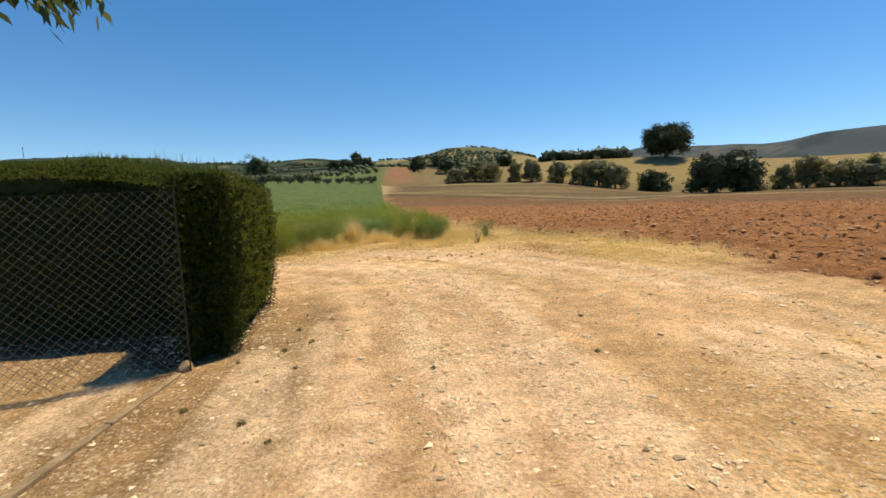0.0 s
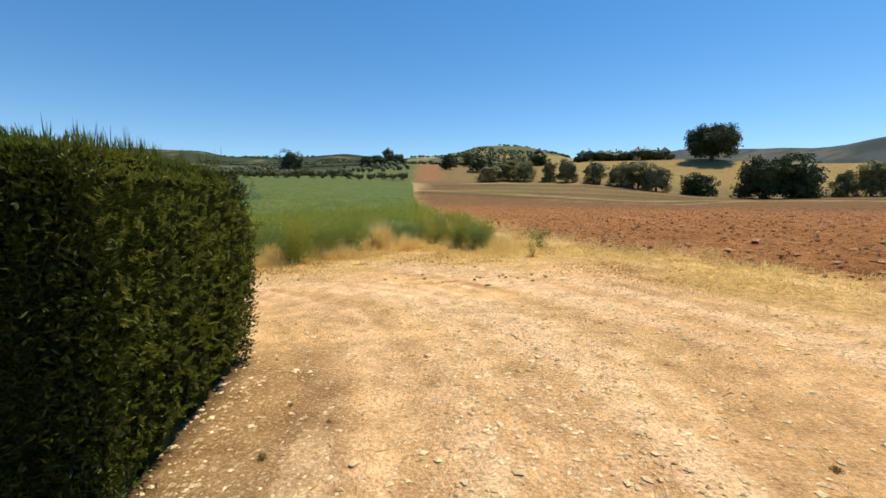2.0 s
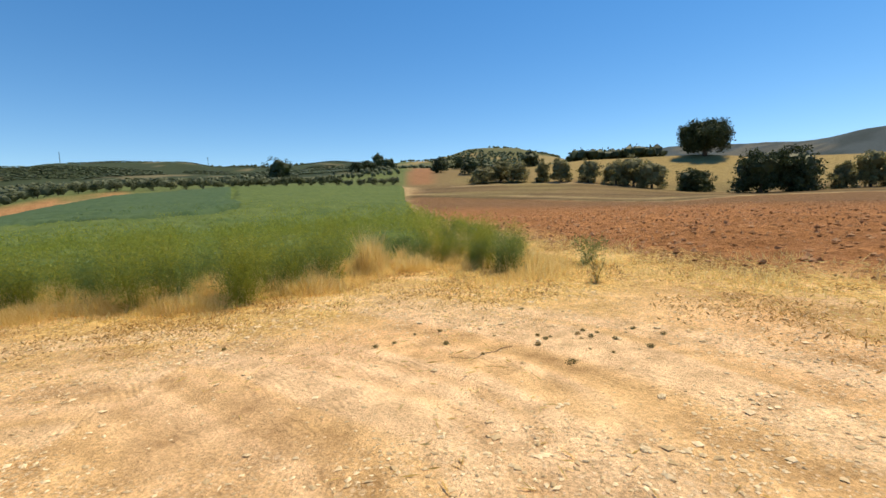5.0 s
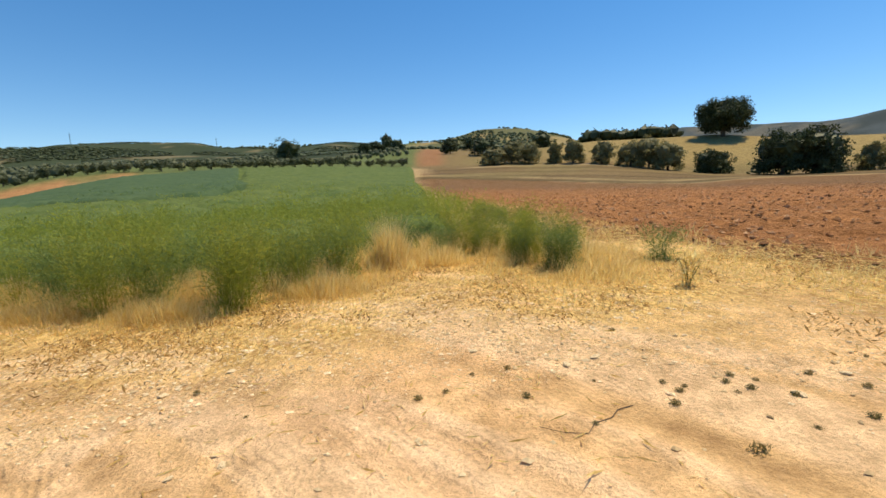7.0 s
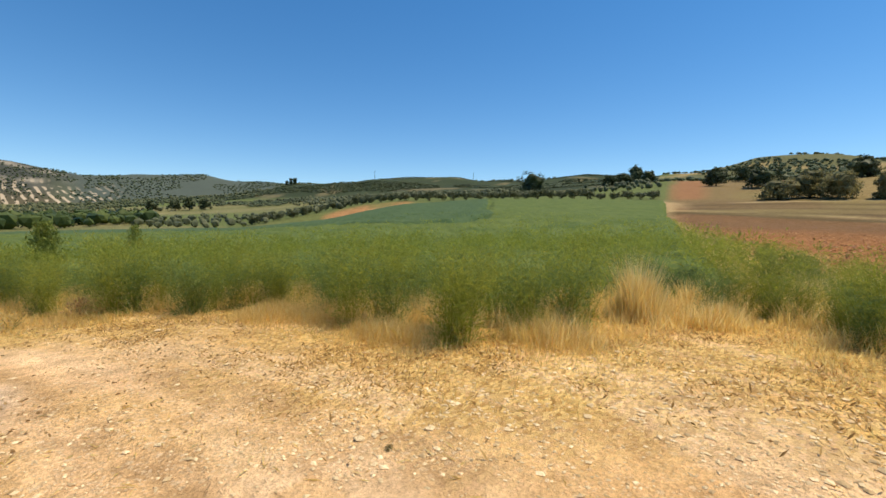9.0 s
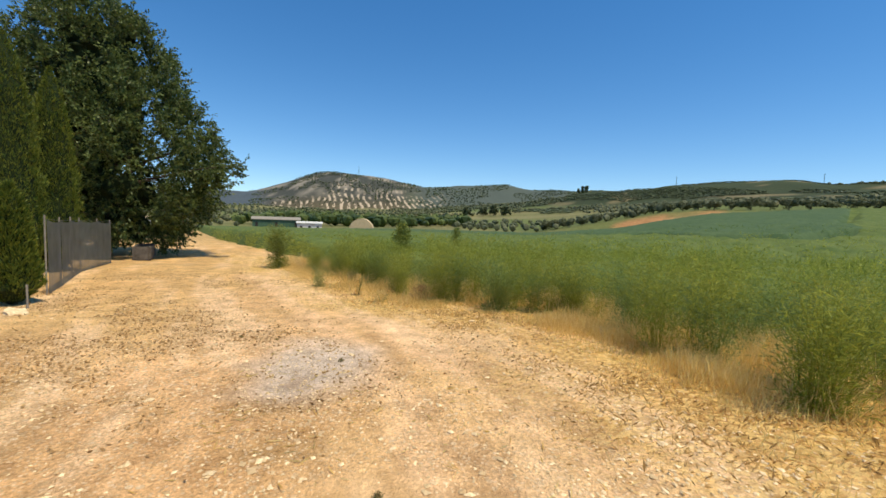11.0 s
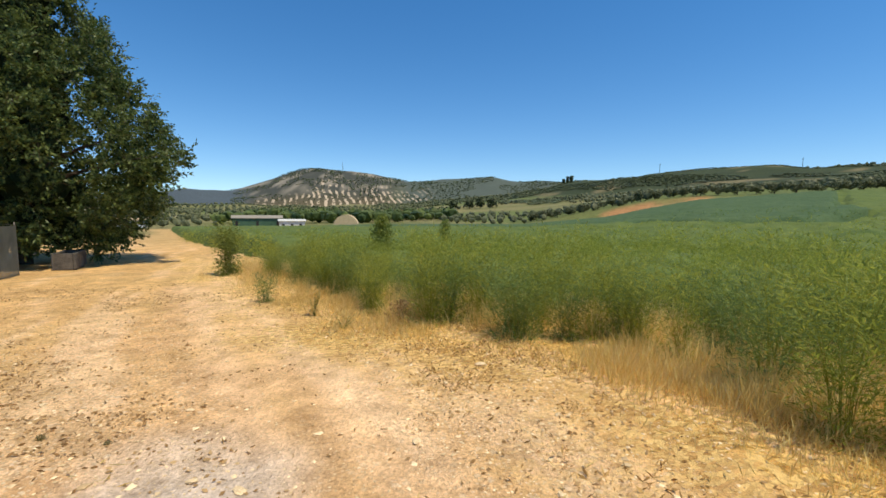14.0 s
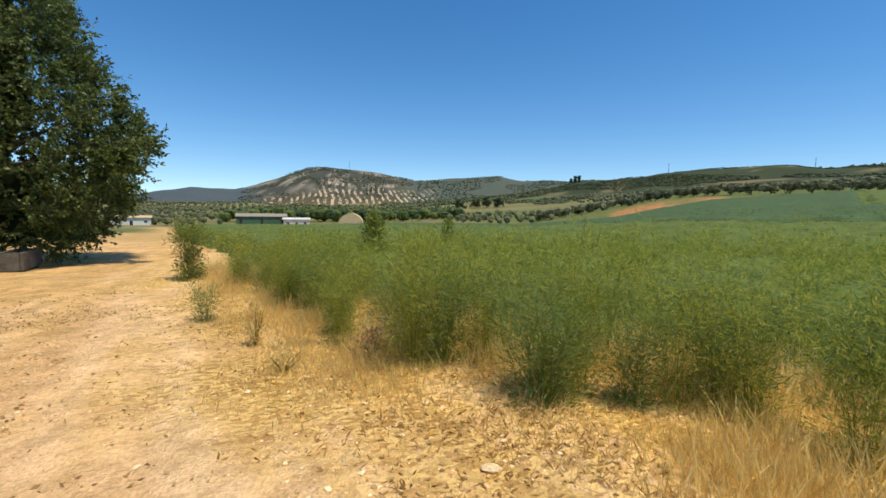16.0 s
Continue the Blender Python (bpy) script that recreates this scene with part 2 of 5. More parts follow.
STRAWBALE = plain("bale_straw", (0.4, 0.3, 0.17), (0.68, 0.55, 0.35), 2.0, 0.9, 0.4)


def net_material():
    m, n, l = nodes_of("shade_net")
    p = n["Principled BSDF"]
    co = n.new("ShaderNodeTexCoord").outputs["Object"]
    l.new(ramp_node(n, l, noise_node(n, l, 2.0, coord=co), (0.075, 0.082, 0.072), (0.14, 0.15, 0.132)), p.inputs["Base Color"])
    p.inputs["Roughness"].default_value = 0.8
    t = n.new("ShaderNodeBsdfTransparent")
    s = n.new("ShaderNodeMixShader")
    s.inputs[0].default_value = 0.78
    l.new(t.outputs[0], s.inputs[1]), l.new(p.outputs[0], s.inputs[2])
    l.new(s.outputs[0], n["Material Output"].inputs["Surface"])
    return m


NET = net_material()


# ---- mesh helpers ----
def mesh_of(name, verts, faces, material, smooth=False):
    """A mesh from an array of corners and an array of faces, all with the same number of corners."""
    verts, faces = np.asarray(verts, np.float32), np.asarray(faces, np.int32)
    me = bpy.data.meshes.new(name)
    k = faces.shape[1]
    me.vertices.add(len(verts)), me.loops.add(faces.size), me.polygons.add(len(faces))
    me.vertices.foreach_set("co", verts.ravel())
    me.loops.foreach_set("vertex_index", faces.ravel())
    me.polygons.foreach_set("loop_start", np.arange(0, faces.size, k, dtype=np.int32))
    me.update(calc_edges=True)
    me.polygons.foreach_set("use_smooth", np.full(len(faces), smooth))
    me.materials.append(material)
    return me


def join(chunks):
    """Several (verts, faces) as one."""
    verts, faces, n = [], [], 0
    for v, f in chunks:
        verts.append(v), faces.append(np.asarray(f) + n)
        n += len(v)
    return np.concatenate(verts), np.concatenate(faces)


def part(name, shape, material, parent, label="", smooth=False):
    ob = new(name, mesh_of(name, *shape, material, smooth))
    ob.parent = parent
    return tagged(ob, label)


def thing(name, at, label, category, group="", kind="", turn=0.0, scale=1.0):
    ob = new(name)
    ob.matrix_basis = pose(*at, 0, 0, turn)
    ob.scale = (scale,) * 3
    return tagged(ob, label, category, group, kind)


def box(x0, y0, z0, x1, y1, z1, bevel=0.0):
    b = bmesh.new()
    bmesh.ops.create_cube(b, size=1.0, matrix=Matrix.LocRotScale(((x0 + x1) / 2, (y0 + y1) / 2, (z0 + z1) / 2), None, (x1 - x0, y1 - y0, z1 - z0)))
    if bevel:
        bmesh.ops.bevel(b, geom=b.edges[:], offset=bevel, segments=1, affect="EDGES")
    bmesh.ops.triangulate(b, faces=b.faces[:])
    b.verts.index_update()
    out = np.array([v.co[:] for v in b.verts]), np.array([[v.index for v in f.verts] for f in b.faces])
    b.free()
    return out


def tube(points, radii, sides=6):
    """A tapering tube along points, as triangles."""
    points = [Vector(p) for p in points]
    verts, faces = [], []
    for i, p in enumerate(points):
        d = (points[min(i + 1, len(points) - 1)] - points[max(i - 1, 0)]).normalized()
        a = d.orthogonal().normalized()
        b = d.cross(a)
        for s in range(sides):
            w = 2 * math.pi * s / sides
            verts.append(p + float(radii[i]) * (math.cos(w) * a + math.sin(w) * b))
    for i in range(len(points) - 1):
        for s in range(sides):
            a, b = i * sides + s, i * sides + (s + 1) % sides
            faces += [(a, b, b + sides), (a, b + sides, a + sides)]
    end = (len(points) - 1) * sides
    faces += [(end, end + s, end + s + 1) for s in range(1, sides - 1)]
    return np.array([v[:] for v in verts]), np.array(faces)


def slivers(base, way, width, rng, flat=0.0):
    """Thin pointed leaves: from base along way, of that width, as diamonds of two triangles."""
    side = np.cross(way, rng.normal(size=way.shape))
    side /= np.linalg.norm(side, axis=1, keepdims=True) + 1e-9
    width = np.asarray(width).reshape(-1, 1)
    v = np.stack([base, base + 0.45 * way + side * width / 2, base + way, base + 0.45 * way - side * width / 2], 1).reshape(-1, 3)
    i = 4 * np.arange(len(base))[:, None]
    return v, np.concatenate([i + [0, 1, 2], i + [0, 2, 3]])


def unit(rng, n):
    v = rng.normal(size=(n, 3))
    return v / np.linalg.norm(v, axis=1, keepdims=True)


# ---- lie of the land ----
def lattice(ix, iy, seed):
    h = (ix.astype(np.int64) * 374761393 + iy.astype(np.int64) * 668265263 + seed * 974634541) & 0xFFFFFFFF
    h = ((h ^ (h >> 13)) * 1274126177) & 0xFFFFFFFF
    return ((h ^ (h >> 16)) & 0xFFFF) / 65535.0


def swell(x, y, size, seed=0):
    """Smooth random field between 0 and 1 with bumps of that size."""
    x, y = np.asarray(x, float) / size, np.asarray(y, float) / size
    ix, iy = np.floor(x), np.floor(y)
    u, v = x - ix, y - iy
    u, v = u * u * (3 - 2 * u), v * v * (3 - 2 * v)
    a, b = lattice(ix, iy, seed), lattice(ix + 1, iy, seed)
    c, d = lattice(ix, iy + 1, seed), lattice(ix + 1, iy + 1, seed)
    return (a * (1 - u) + b * u) * (1 - v) + (c * (1 - u) + d * u) * v


def ease(x, lo, hi):
    t = np.clip((np.asarray(x, float) - lo) / (hi - lo), 0, 1)
    return t * t * (3 - 2 * t)


OX, OY, EYE = -3.0, 8.0, 1.5
SLOPE = math.tan(radians(2.2))
BEARING = np.array([-180, -100, -60, -41, -34, -28, -15, -4, 8, 20, 30, 41, 46, 51, 61, 76, 90, 103, 120, 180], float)
# How high the land lies over the level, in degrees, at growing distances from the bend of the track.
RISE = {
    100: [-0.9, -0.9, -0.9, -0.95, -0.8, -1.0, -0.8, -0.5, -0.4, 0.3, 0.5, 0.1, -0.5, -1.4, -2.5, -2.8, -3.0, -3.0, -2.5, -0.9],
    165: [0.5, 0.5, 0.2, 0.1, -0.1, 0.2, 1.7, 1.85, 1.7, 1.9, 1.9, 1.1, 0.1, -1.1, -2.1, -2.2, -2.5, -2.5, -2.0, 0.5],
    178: [0.9, 0.9, 0.9, 0.8, 0.7, 1.1, 2.3, 2.2, 2.05, 2.05, 2.05, 1.9, 1.4, 0.3, -1.8, -2.0, -2.3, -2.3, -1.9, 0.9],
    225: [2.0, 2.0, 3.2, 3.3, 3.6, 4.4, 4.5, 3.6, 3.4, 2.7, 2.5, 2.2, 1.7, 0.7, -1.0, -1.5, -1.6, -1.7, -1.5, 2.0],
    330: [2.0, 2.0, 2.6, 2.4, 2.4, 2.9, 3.7, 4.0, 4.3, 3.4, 3.0, 2.7, 2.2, 1.4, 0.2, -0.7, -0.8, -0.9, -1.0, 2.0],
    480: [2.0, 2.0, 2.4, 2.4, 2.4, 2.6, 3.6, 4.6, 4.4, 4.2, 3.7, 3.4, 2.8, 2.2, 1.4, 0.2, -0.2, -0.3, -0.5, 2.0],
}
NEAR_RIDGE = ([-180, -60, -41, -24, -15, -10, -6, -3, 0, 4, 8, 12, 18, 23, 31, 36, 40, 46, 50, 55, 61, 68, 76, 90, 120, 180],
              [2, 2.6, 2.6, 3.0, 4.3, 5.4, 6.1, 6.5, 6.1, 5.1, 4.9, 4.6, 5.2, 4.7, 4.4, 4.9, 4.9, 4.5, 4.1, 3.6, 2.4, 1.6, 0.9, 0.4, 0.2, 2])
FAR_RIDGE = ([-180, -100, -60, -41, -36, -31, -24, -18, 20, 50, 58, 61, 65, 69, 76, 80, 84, 87, 90, 94, 98, 103, 108, 115, 180],
             [2, 4, 6.2, 5.5, 4.9, 4.8, 5.25, 4.4, 3.4, 3.9, 3.9, 3.8, 4.3, 4.3, 3.9, 4.6, 5.1, 5.35, 5.0, 3.4, 2.1, 2.2, 1.2, 1.5, 2])


def terrain(x, y):
    """Height of the bare land, without clods and ruts."""
    x, y = np.asarray(x, float), np.asarray(y, float)
    r = np.hypot(x - OX, y - OY) + 1e-6
    az = np.degrees(np.arctan2(-(x - OX), y - OY))
    rings = [(k, np.interp(az, BEARING, v)) for k, v in RISE.items()]
    rings.append((700, np.interp(az, *NEAR_RIDGE)))
    rings.append((950, np.interp(az, *NEAR_RIDGE) - 1.0))
    rings.append((1300, np.interp(az, *FAR_RIDGE)))
    rings.append((2200, np.interp(az, *FAR_RIDGE) * 0.55))
    rings.append((4200, 0 * az + 0.3))
    z = SLOPE * x
    # heights at the rings, joined by smooth steps
    prev_r, prev_z = 22.0, SLOPE * (OX + (x - OX) / r * 22.0)
    out = np.where(r <= prev_r, z, 0.0)
    for k, el in rings:
        here = EYE + k * np.tan(np.radians(el))
        t = np.clip((r - prev_r) / (k - prev_r), 0, 1)
        s = t if k <= 225 else t * 0.5 + 0.5 * t * t * (3 - 2 * t)
        out = np.where((r > prev_r) & (r <= k), prev_z + (here - prev_z) * s, out)
        prev_r, prev_z = k, here
    out = np.where(r > prev_r, prev_z, out)
    big = ease(r, 250, 700)
    far_right = ease(r, 800, 1200) * ease(az, -14, -24)
    return out + far_right * 22 * (swell(x, y, 130, 7) - 0.5) + big * 7 * (swell(x, y, 90, 3) - 0.5) + big * 4 * (swell(x, y, 35, 4) - 0.5)


def polar(az, r):
    return (OX - r * math.sin(radians(az)), OY + r * math.cos(radians(az)))


def inside(poly, x, y):
    hit = np.zeros(np.shape(x), bool)
    for (ax, ay), (bx, by) in zip(poly, poly[1:] + poly[:1]):
        if ay != by:
            hit ^= ((ay > y) != (by > y)) & (x < (bx - ax) * (y - ay) / (by - ay) + ax)
    return hit


def border(poly, x, y):
    """Distance to the outline: positive within it."""
    best = np.full(np.shape(x), 1e9)
    for (ax, ay), (bx, by) in zip(poly, poly[1:] + poly[:1]):
        t = np.clip(((x - ax) * (bx - ax) + (y - ay) * (by - ay)) / ((bx - ax) ** 2 + (by - ay) ** 2), 0, 1)
        best = np.minimum(best, np.hypot(x - ax - t * (bx - ax), y - ay - t * (by - ay)))
    return np.where(inside(poly, x, y), best, -best)


FIELD = [(-0.2, 15.2), (-1.6, 17.6), (-3.6, 17.0), (-4.6, 15.0), (-5.6, 13.9), (-7.2, 14.0), (-8.7, 14.3), (-10.2, 14.1), (-11.0, 12.9), (-13.0, 11.5), (-20.8, 8.6), (-32, 5.0),
         (-55, -2.5), polar(104, 165), polar(90, 165), polar(76, 165), polar(61, 162), polar(51, 162), polar(46, 165), polar(41, 165), polar(30, 168), polar(20, 168), polar(7.7, 165)]
PLOUGH = [(4.6, -8), (5.2, 2), (5.5, 6), (5.6, 9), (4.5, 12.5), (3.2, 15.5), (1.0, 19.5), (-0.9, 24), (-17.2, 127), polar(-10, 105), polar(-26, 100), polar(-34, 125),
          polar(-41, 128), polar(-60, 130), polar(-100, 120), (60, -30), (12, -20)]


# the two wheel tracks, as narrow strips
RUT_LINE = [(-34, 4.6), (-20, 6.3), (-12.5, 8.3), (-8, 9.6), (-4.5, 9.9), (-2.5, 8.6), (-1.2, 6), (-0.4, 2), (0.2, -4)]
RUT_A = [(x, y) for x, y in RUT_LINE] + [(x + 0.12, y + 0.1) for x, y in RUT_LINE[::-1]]
RUT_B = [(x + 0.9, y + 1.1) for x, y in RUT_LINE] + [(x + 1.05, y + 1.2) for x, y in RUT_LINE[::-1]]


# outline of the shade painted on the soil at the hedge foot
HEDGE_SHADE = [(-2.55, 4.0), (-2.3, 4.4), (-2.9, 6.7), (-6.4, 6.9), (-6.4, 4.7), (-3.7, 4.7), (-3.2, 3.95)]
TRACK_SIDE = RUT_LINE + [(-60, -4), (-60, 4)]


def rut_streaks(x, y):
    """Faint tyre streaks that run along the wheel tracks, 0 to 1."""
    d = border(TRACK_SIDE, x, y)
    s = np.where(x > -4.5, y, -x)
    return 0.62 * swell(d + 0.25 * swell(x, y, 1.4, 51), s * 0.13, 0.42, 52) + 0.38 * swell(d, s * 0.1, 0.17, 53)


def bare_sand(x, y):
    """Where tyres have swept the stones aside and left smooth sand, 0 to 1."""
    wob = 0.5 * (swell(x, y, 0.9, 58) - 0.5) + 0.3 * (swell(x, y, 0.35, 59) - 0.5)
    bend = ease(np.hypot((x + 2.2) / 3.6, (y - 10.0 - 0.12 * (x + 2)) / 1.25) + wob, 1.15, 0.75)
    lane = ease(np.abs(border(TRACK_SIDE, x, y) + 0.55) + wob, 1.0, 0.45) * ease(-x, 6.5, 9.5)
    return np.maximum(bend, 0.85 * lane)


def small_relief(x, y, r):
    """Ruts, hollows and clods near the track."""
    near = ease(r, 60, 25)
    z = near * 0.05 * (swell(x, y, 2.2, 11) - 0.5) - near * 0.018 * ease(np.minimum(-border(RUT_A, x, y), -border(RUT_B, x, y)), 0.3, 0.05) + near * 0.03 * (swell(x, y, 0.45, 12) - 0.5) + near * 0.014 * (swell(x, y, 0.16, 15) - 0.5)
    z += near * 0.035 * (rut_streaks(x, y) - 0.5)
    p = ease(border(PLOUGH, x, y), -0.3, 1.0) * ease(r, 90, 40)
    z += p * (0.18 * (swell(x, y, 0.9, 13) - 0.5) + 0.2 * (swell(x, y, 0.36, 14) - 0.4))
    return z


def ground_at(x, y):
    x, y = np.asarray(x, float), np.asarray(y, float)
    return terrain(x, y) + small_relief(x, y, np.hypot(x - OX, y - OY))


def polar_grid(r0, r1, rings, spokes, a0=0.0, a1=360.0):
    r = r0 * (r1 / r0) ** np.linspace(0, 1, rings)
    a = np.radians(np.linspace(a0, a1, spokes, endpoint=a1 - a0 < 360))
    x, y = OX - np.outer(r, np.sin(a)), OY + np.outer(r, np.cos(a))
    i, j = np.meshgrid(np.arange(rings - 1), np.arange(spokes if a1 - a0 >= 360 else spokes - 1), indexing="ij")
    nxt = (j + 1) % spokes
    f = np.stack([i * spokes + j, (i + 1) * spokes + j, (i + 1) * spokes + nxt, i * spokes + nxt], -1).reshape(-1, 4)
    return x.ravel(), y.ravel(), f


def plots(x, y):
    """Base colour of the soil, with hedge shade and far haze painted in, and how gravelly, cloddy and strawy it is."""
    r = np.hypot(x - OX, y - OY)
    az = np.degrees(np.arctan2(-(x - OX), y - OY))
    wob = 1.6 * (swell(x, y, 1.7, 21) - 0.5) + 0.7 * (swell(x, y, 0.5, 22) - 0.5)
    far_wob = 14 * (swell(x, y, 30, 23) - 0.5)
    col = np.empty((len(x), 3))
    col[:] = (0.81, 0.53, 0.265)

    def lay(mask, colour):
        col[:] = col * (1 - mask[:, None]) + np.array(colour) * mask[:, None]

    inner, ploughed = border(FIELD, x, y), border(PLOUGH, x, y)
    # stretches of the open ground away from the fields
    far = ease(r, 28, 60)
    lay(far, (0.42, 0.31, 0.17))
    pinkish = ease(swell(x, y, 2.6, 24), 0.45, 0.75)
    lay(0.45 * pinkish * (1 - far), (0.75, 0.45, 0.24))
    straw = ease(inner + wob, -4.0, -1.2) * (1 - ease(inner, 1.5, 3.0))
    straw = np.maximum(straw, ease(ploughed + wob, -3.0, -0.6) * ease(-ploughed + wob * 0.5, -1.2, 0.2) * ease(y + wob, 7.5, 11.0)) * ease(r, 34, 22)
    left_side = ease(8.9 - y + wob, 0.0, 3.0) * ease(-x + wob, 8.0, 12.0)
    straw = np.maximum(straw, 0.35 * left_side)
    lay(0.85 * straw, (0.7, 0.44, 0.14))
    lay(0.55 * straw * ease(swell(x, y, 0.7, 75) * 0.6 + swell(x, y, 0.25, 76) * 0.4, 0.5, 0.68), (0.5, 0.29, 0.09))
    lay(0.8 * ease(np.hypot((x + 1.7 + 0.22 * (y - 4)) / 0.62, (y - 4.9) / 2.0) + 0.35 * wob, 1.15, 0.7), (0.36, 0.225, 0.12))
    rut = np.minimum(-border(RUT_A, x, y), -border(RUT_B, x, y)) + 0.35 * wob
    lay(0.55 * ease(rut, 0.55, 0.1) * (1 - far), (0.84, 0.57, 0.35))
    # browner earth along the kerb, darkened further to paint in branch shade
    kerbside_soil_shade = ease(-x - 0.22 * (y - 4) + 0.3 * wob, 1.15, 1.75) * ease(y, 7.3, 6.3) * ease(-x, 9, 6)
    lay(0.85 * kerbside_soil_shade, (0.34, 0.225, 0.115))
    streak = rut_streaks(x, y)
    lay(0.5 * ease(streak, 0.45, 0.25) * (1 - far), (0.54, 0.33, 0.145))
    lay(0.65 * ease(streak, 0.52, 0.68) * (1 - far), (0.94, 0.67, 0.42))
    scruff = ease(-x + wob, 4.0, 7.0) * ease(9.8 - y + 0.8 * wob, 0.0, 1.6) * (1 - far)
    lay(0.4 * scruff * ease(swell(x, y, 0.42, 28) * 0.6 + swell(x, y, 1.6, 29) * 0.4, 0.54, 0.66), (0.5, 0.33, 0.15))
    ash = ease(np.hypot((x + 7.75) / 1.75, (y - 8.8) / 1.0) + 0.45 * wob, 1.1, 0.6)
    lay(0.85 * ash, (0.66, 0.575, 0.5))
    lay(0.5 * ash * ease(np.hypot((x + 7.3) / 0.5, (y - 8.75) / 0.35) + 0.4 * wob, 1.0, 0.4), (0.4, 0.27, 0.16))
    # shade under and before the hedge, painted as dark gravel-free soil
    hedge_shade = ease(np.minimum(border(HEDGE_SHADE, x, y), 9) + 0.15 * wob, -0.1, 0.15)
    lay(0.9 * hedge_shade, (0.13, 0.085, 0.045))
    p = ease(ploughed + wob, -0.5, 0.6)
    lay(p, (0.42, 0.2, 0.083))
    lay(p * ease(r, 26, 75) * 0.9, (0.205, 0.126, 0.066))
    lay(ease(r, 20, 30) * ease(az, 14, 11) * ease(az, -14, -8) * (1 - p) * ease(inner, 0.3, -0.2) * ease(r, 150, 130), (0.23, 0.135, 0.07))
    lay(ease(inner + wob, 1.4, 3.2), (0.16, 0.13, 0.06))
    # beyond the fields: stubble, golden pasture, groves, wooded slopes
    beyond = ease(np.minimum(-inner, -ploughed) + far_wob * 0.3, 0, 8) * ease(r, 85, 100)
    right = ease(az + far_wob * 0.05, 8.5, 7.0)
    lay(beyond * right, (0.14, 0.096, 0.05))
    out = -ploughed + 3 * (swell(x, y, 9, 55) - 0.5)
    lay(beyond * right * ease(out, 10, 20) * ease(r, 166, 150) * (0.2 + 0.7 * swell(x, y, 14, 56)), (0.24, 0.175, 0.085))
    verge = right * ease(r, 85, 97) * ease(az, -34, -28)
    lay(0.8 * verge * ease(np.abs(out - 3), 4.0, 1.5), (0.1, 0.078, 0.036))
    lay(0.6 * verge * ease(np.abs(out - 9), 3.5, 1.5), (0.42, 0.33, 0.17))
    lay(beyond * right * ease(r, 155, 162) * ease(az, -31, -24), (0.19, 0.135, 0.066))
    lay(beyond * right * ease(r + 0.5 * far_wob, 166, 185), (0.31, 0.235, 0.1))
    lay(0.65 * beyond * right * ease(np.abs(r - 161 - 4 * swell(x, y, 25, 60)), 2.6, 1.2) * ease(az, 3, 0), (0.5, 0.4, 0.25))
    lay(0.75 * beyond * right * ease(r, 160, 172) * ease(az, -12, -6), (0.19, 0.14, 0.072))
    lay(0.6 * beyond * right * ease(swell(x, y, 22, 36), 0.5, 0.75), (0.23, 0.19, 0.085))
    lay(beyond * ease(az, 3.5, 5.0) * ease(az, 10, 9) * ease(r, 172, 185) * ease(r, 330, 300), (0.29, 0.155, 0.078))
    lay(beyond * right * ease(r + far_wob, 320, 420), (0.13, 0.135, 0.065))
    lay(0.6 * beyond * right * ease(r, 100, 112) * ease(r, 164, 150) * ease(np.abs(np.sin(r * 0.21 + 2 * swell(x, y, 30, 61))), 0.75, 0.95), (0.1, 0.072, 0.038))
    lay(0.8 * beyond * right * ease(r + far_wob, 320, 420) * ease(swell(x, y, 46, 57), 0.58, 0.7), (0.34, 0.265, 0.13))
    left = 1 - right
    lay(beyond * left, (0.2, 0.195, 0.095))
    patch = swell(x, y, 120, 33)
    lay(beyond * left * ease(patch, 0.42, 0.52), (0.13, 0.165, 0.06))
    lay(0.55 * beyond * left * ease(swell(x, y, 60, 34), 0.76, 0.82), (0.4, 0.32, 0.18))
    lay(0.5 * beyond * left * ease(np.abs(np.sin(r * 0.034 + 2.2 * swell(x, y, 90, 46))), 0.8, 0.95), (0.11, 0.14, 0.05))
    lay(0.7 * beyond * left * ease(inner, -9, -4) * ease(inner, 0, -2) * ease(az, 44, 40), (0.46, 0.34, 0.19))
    lay(beyond * left * ease(inner, -30, -20) * ease(inner, 0, -2) * ease(az, 40, 42) * ease(az, 62, 56), (0.14, 0.165, 0.06))
    bank = ease(az, 39.0, 40.5) * ease(az, 52, 50.5) * ease(r, 163, 166) * ease(r, 179, 173) * (0.25 + 0.75 * ease(swell(x, y, 11, 39), 0.35, 0.6))
    lay(0.8 * bank, (0.46, 0.23, 0.11))
    start = np.interp(az, [8, 30, 40, 50, 62], [270, 290, 330, 430, 540])
    wooded = ease(r + far_wob - start, 0, 70) * ease(az, 84, 60) * ease(az, 9, 12) * ease(r, 1050, 900)
    lay(wooded, (0.05, 0.068, 0.036))
    lay(0.6 * wooded * ease(swell(x, y, 34, 64) * 0.6 + swell(x, y, 80, 65) * 0.4, 0.45, 0.6), (0.036, 0.052, 0.03))
    lay(0.6 * wooded * ease(swell(x, y, 26, 66), 0.8, 0.88), (0.26, 0.22, 0.13))
    lay(ease(r, 720, 820) * ease(az, 58, 70), (0.115, 0.1, 0.064))
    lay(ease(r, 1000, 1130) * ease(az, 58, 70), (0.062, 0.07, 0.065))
    lay(0.7 * ease(r, 1080, 1140) * ease(r, 1330, 1290) * ease(az, 74, 79) * ease(swell(x, y, 17, 44) * 0.7 + swell(x, y, 60, 45) * 0.3, 0.6, 0.7), (0.36, 0.33, 0.28))
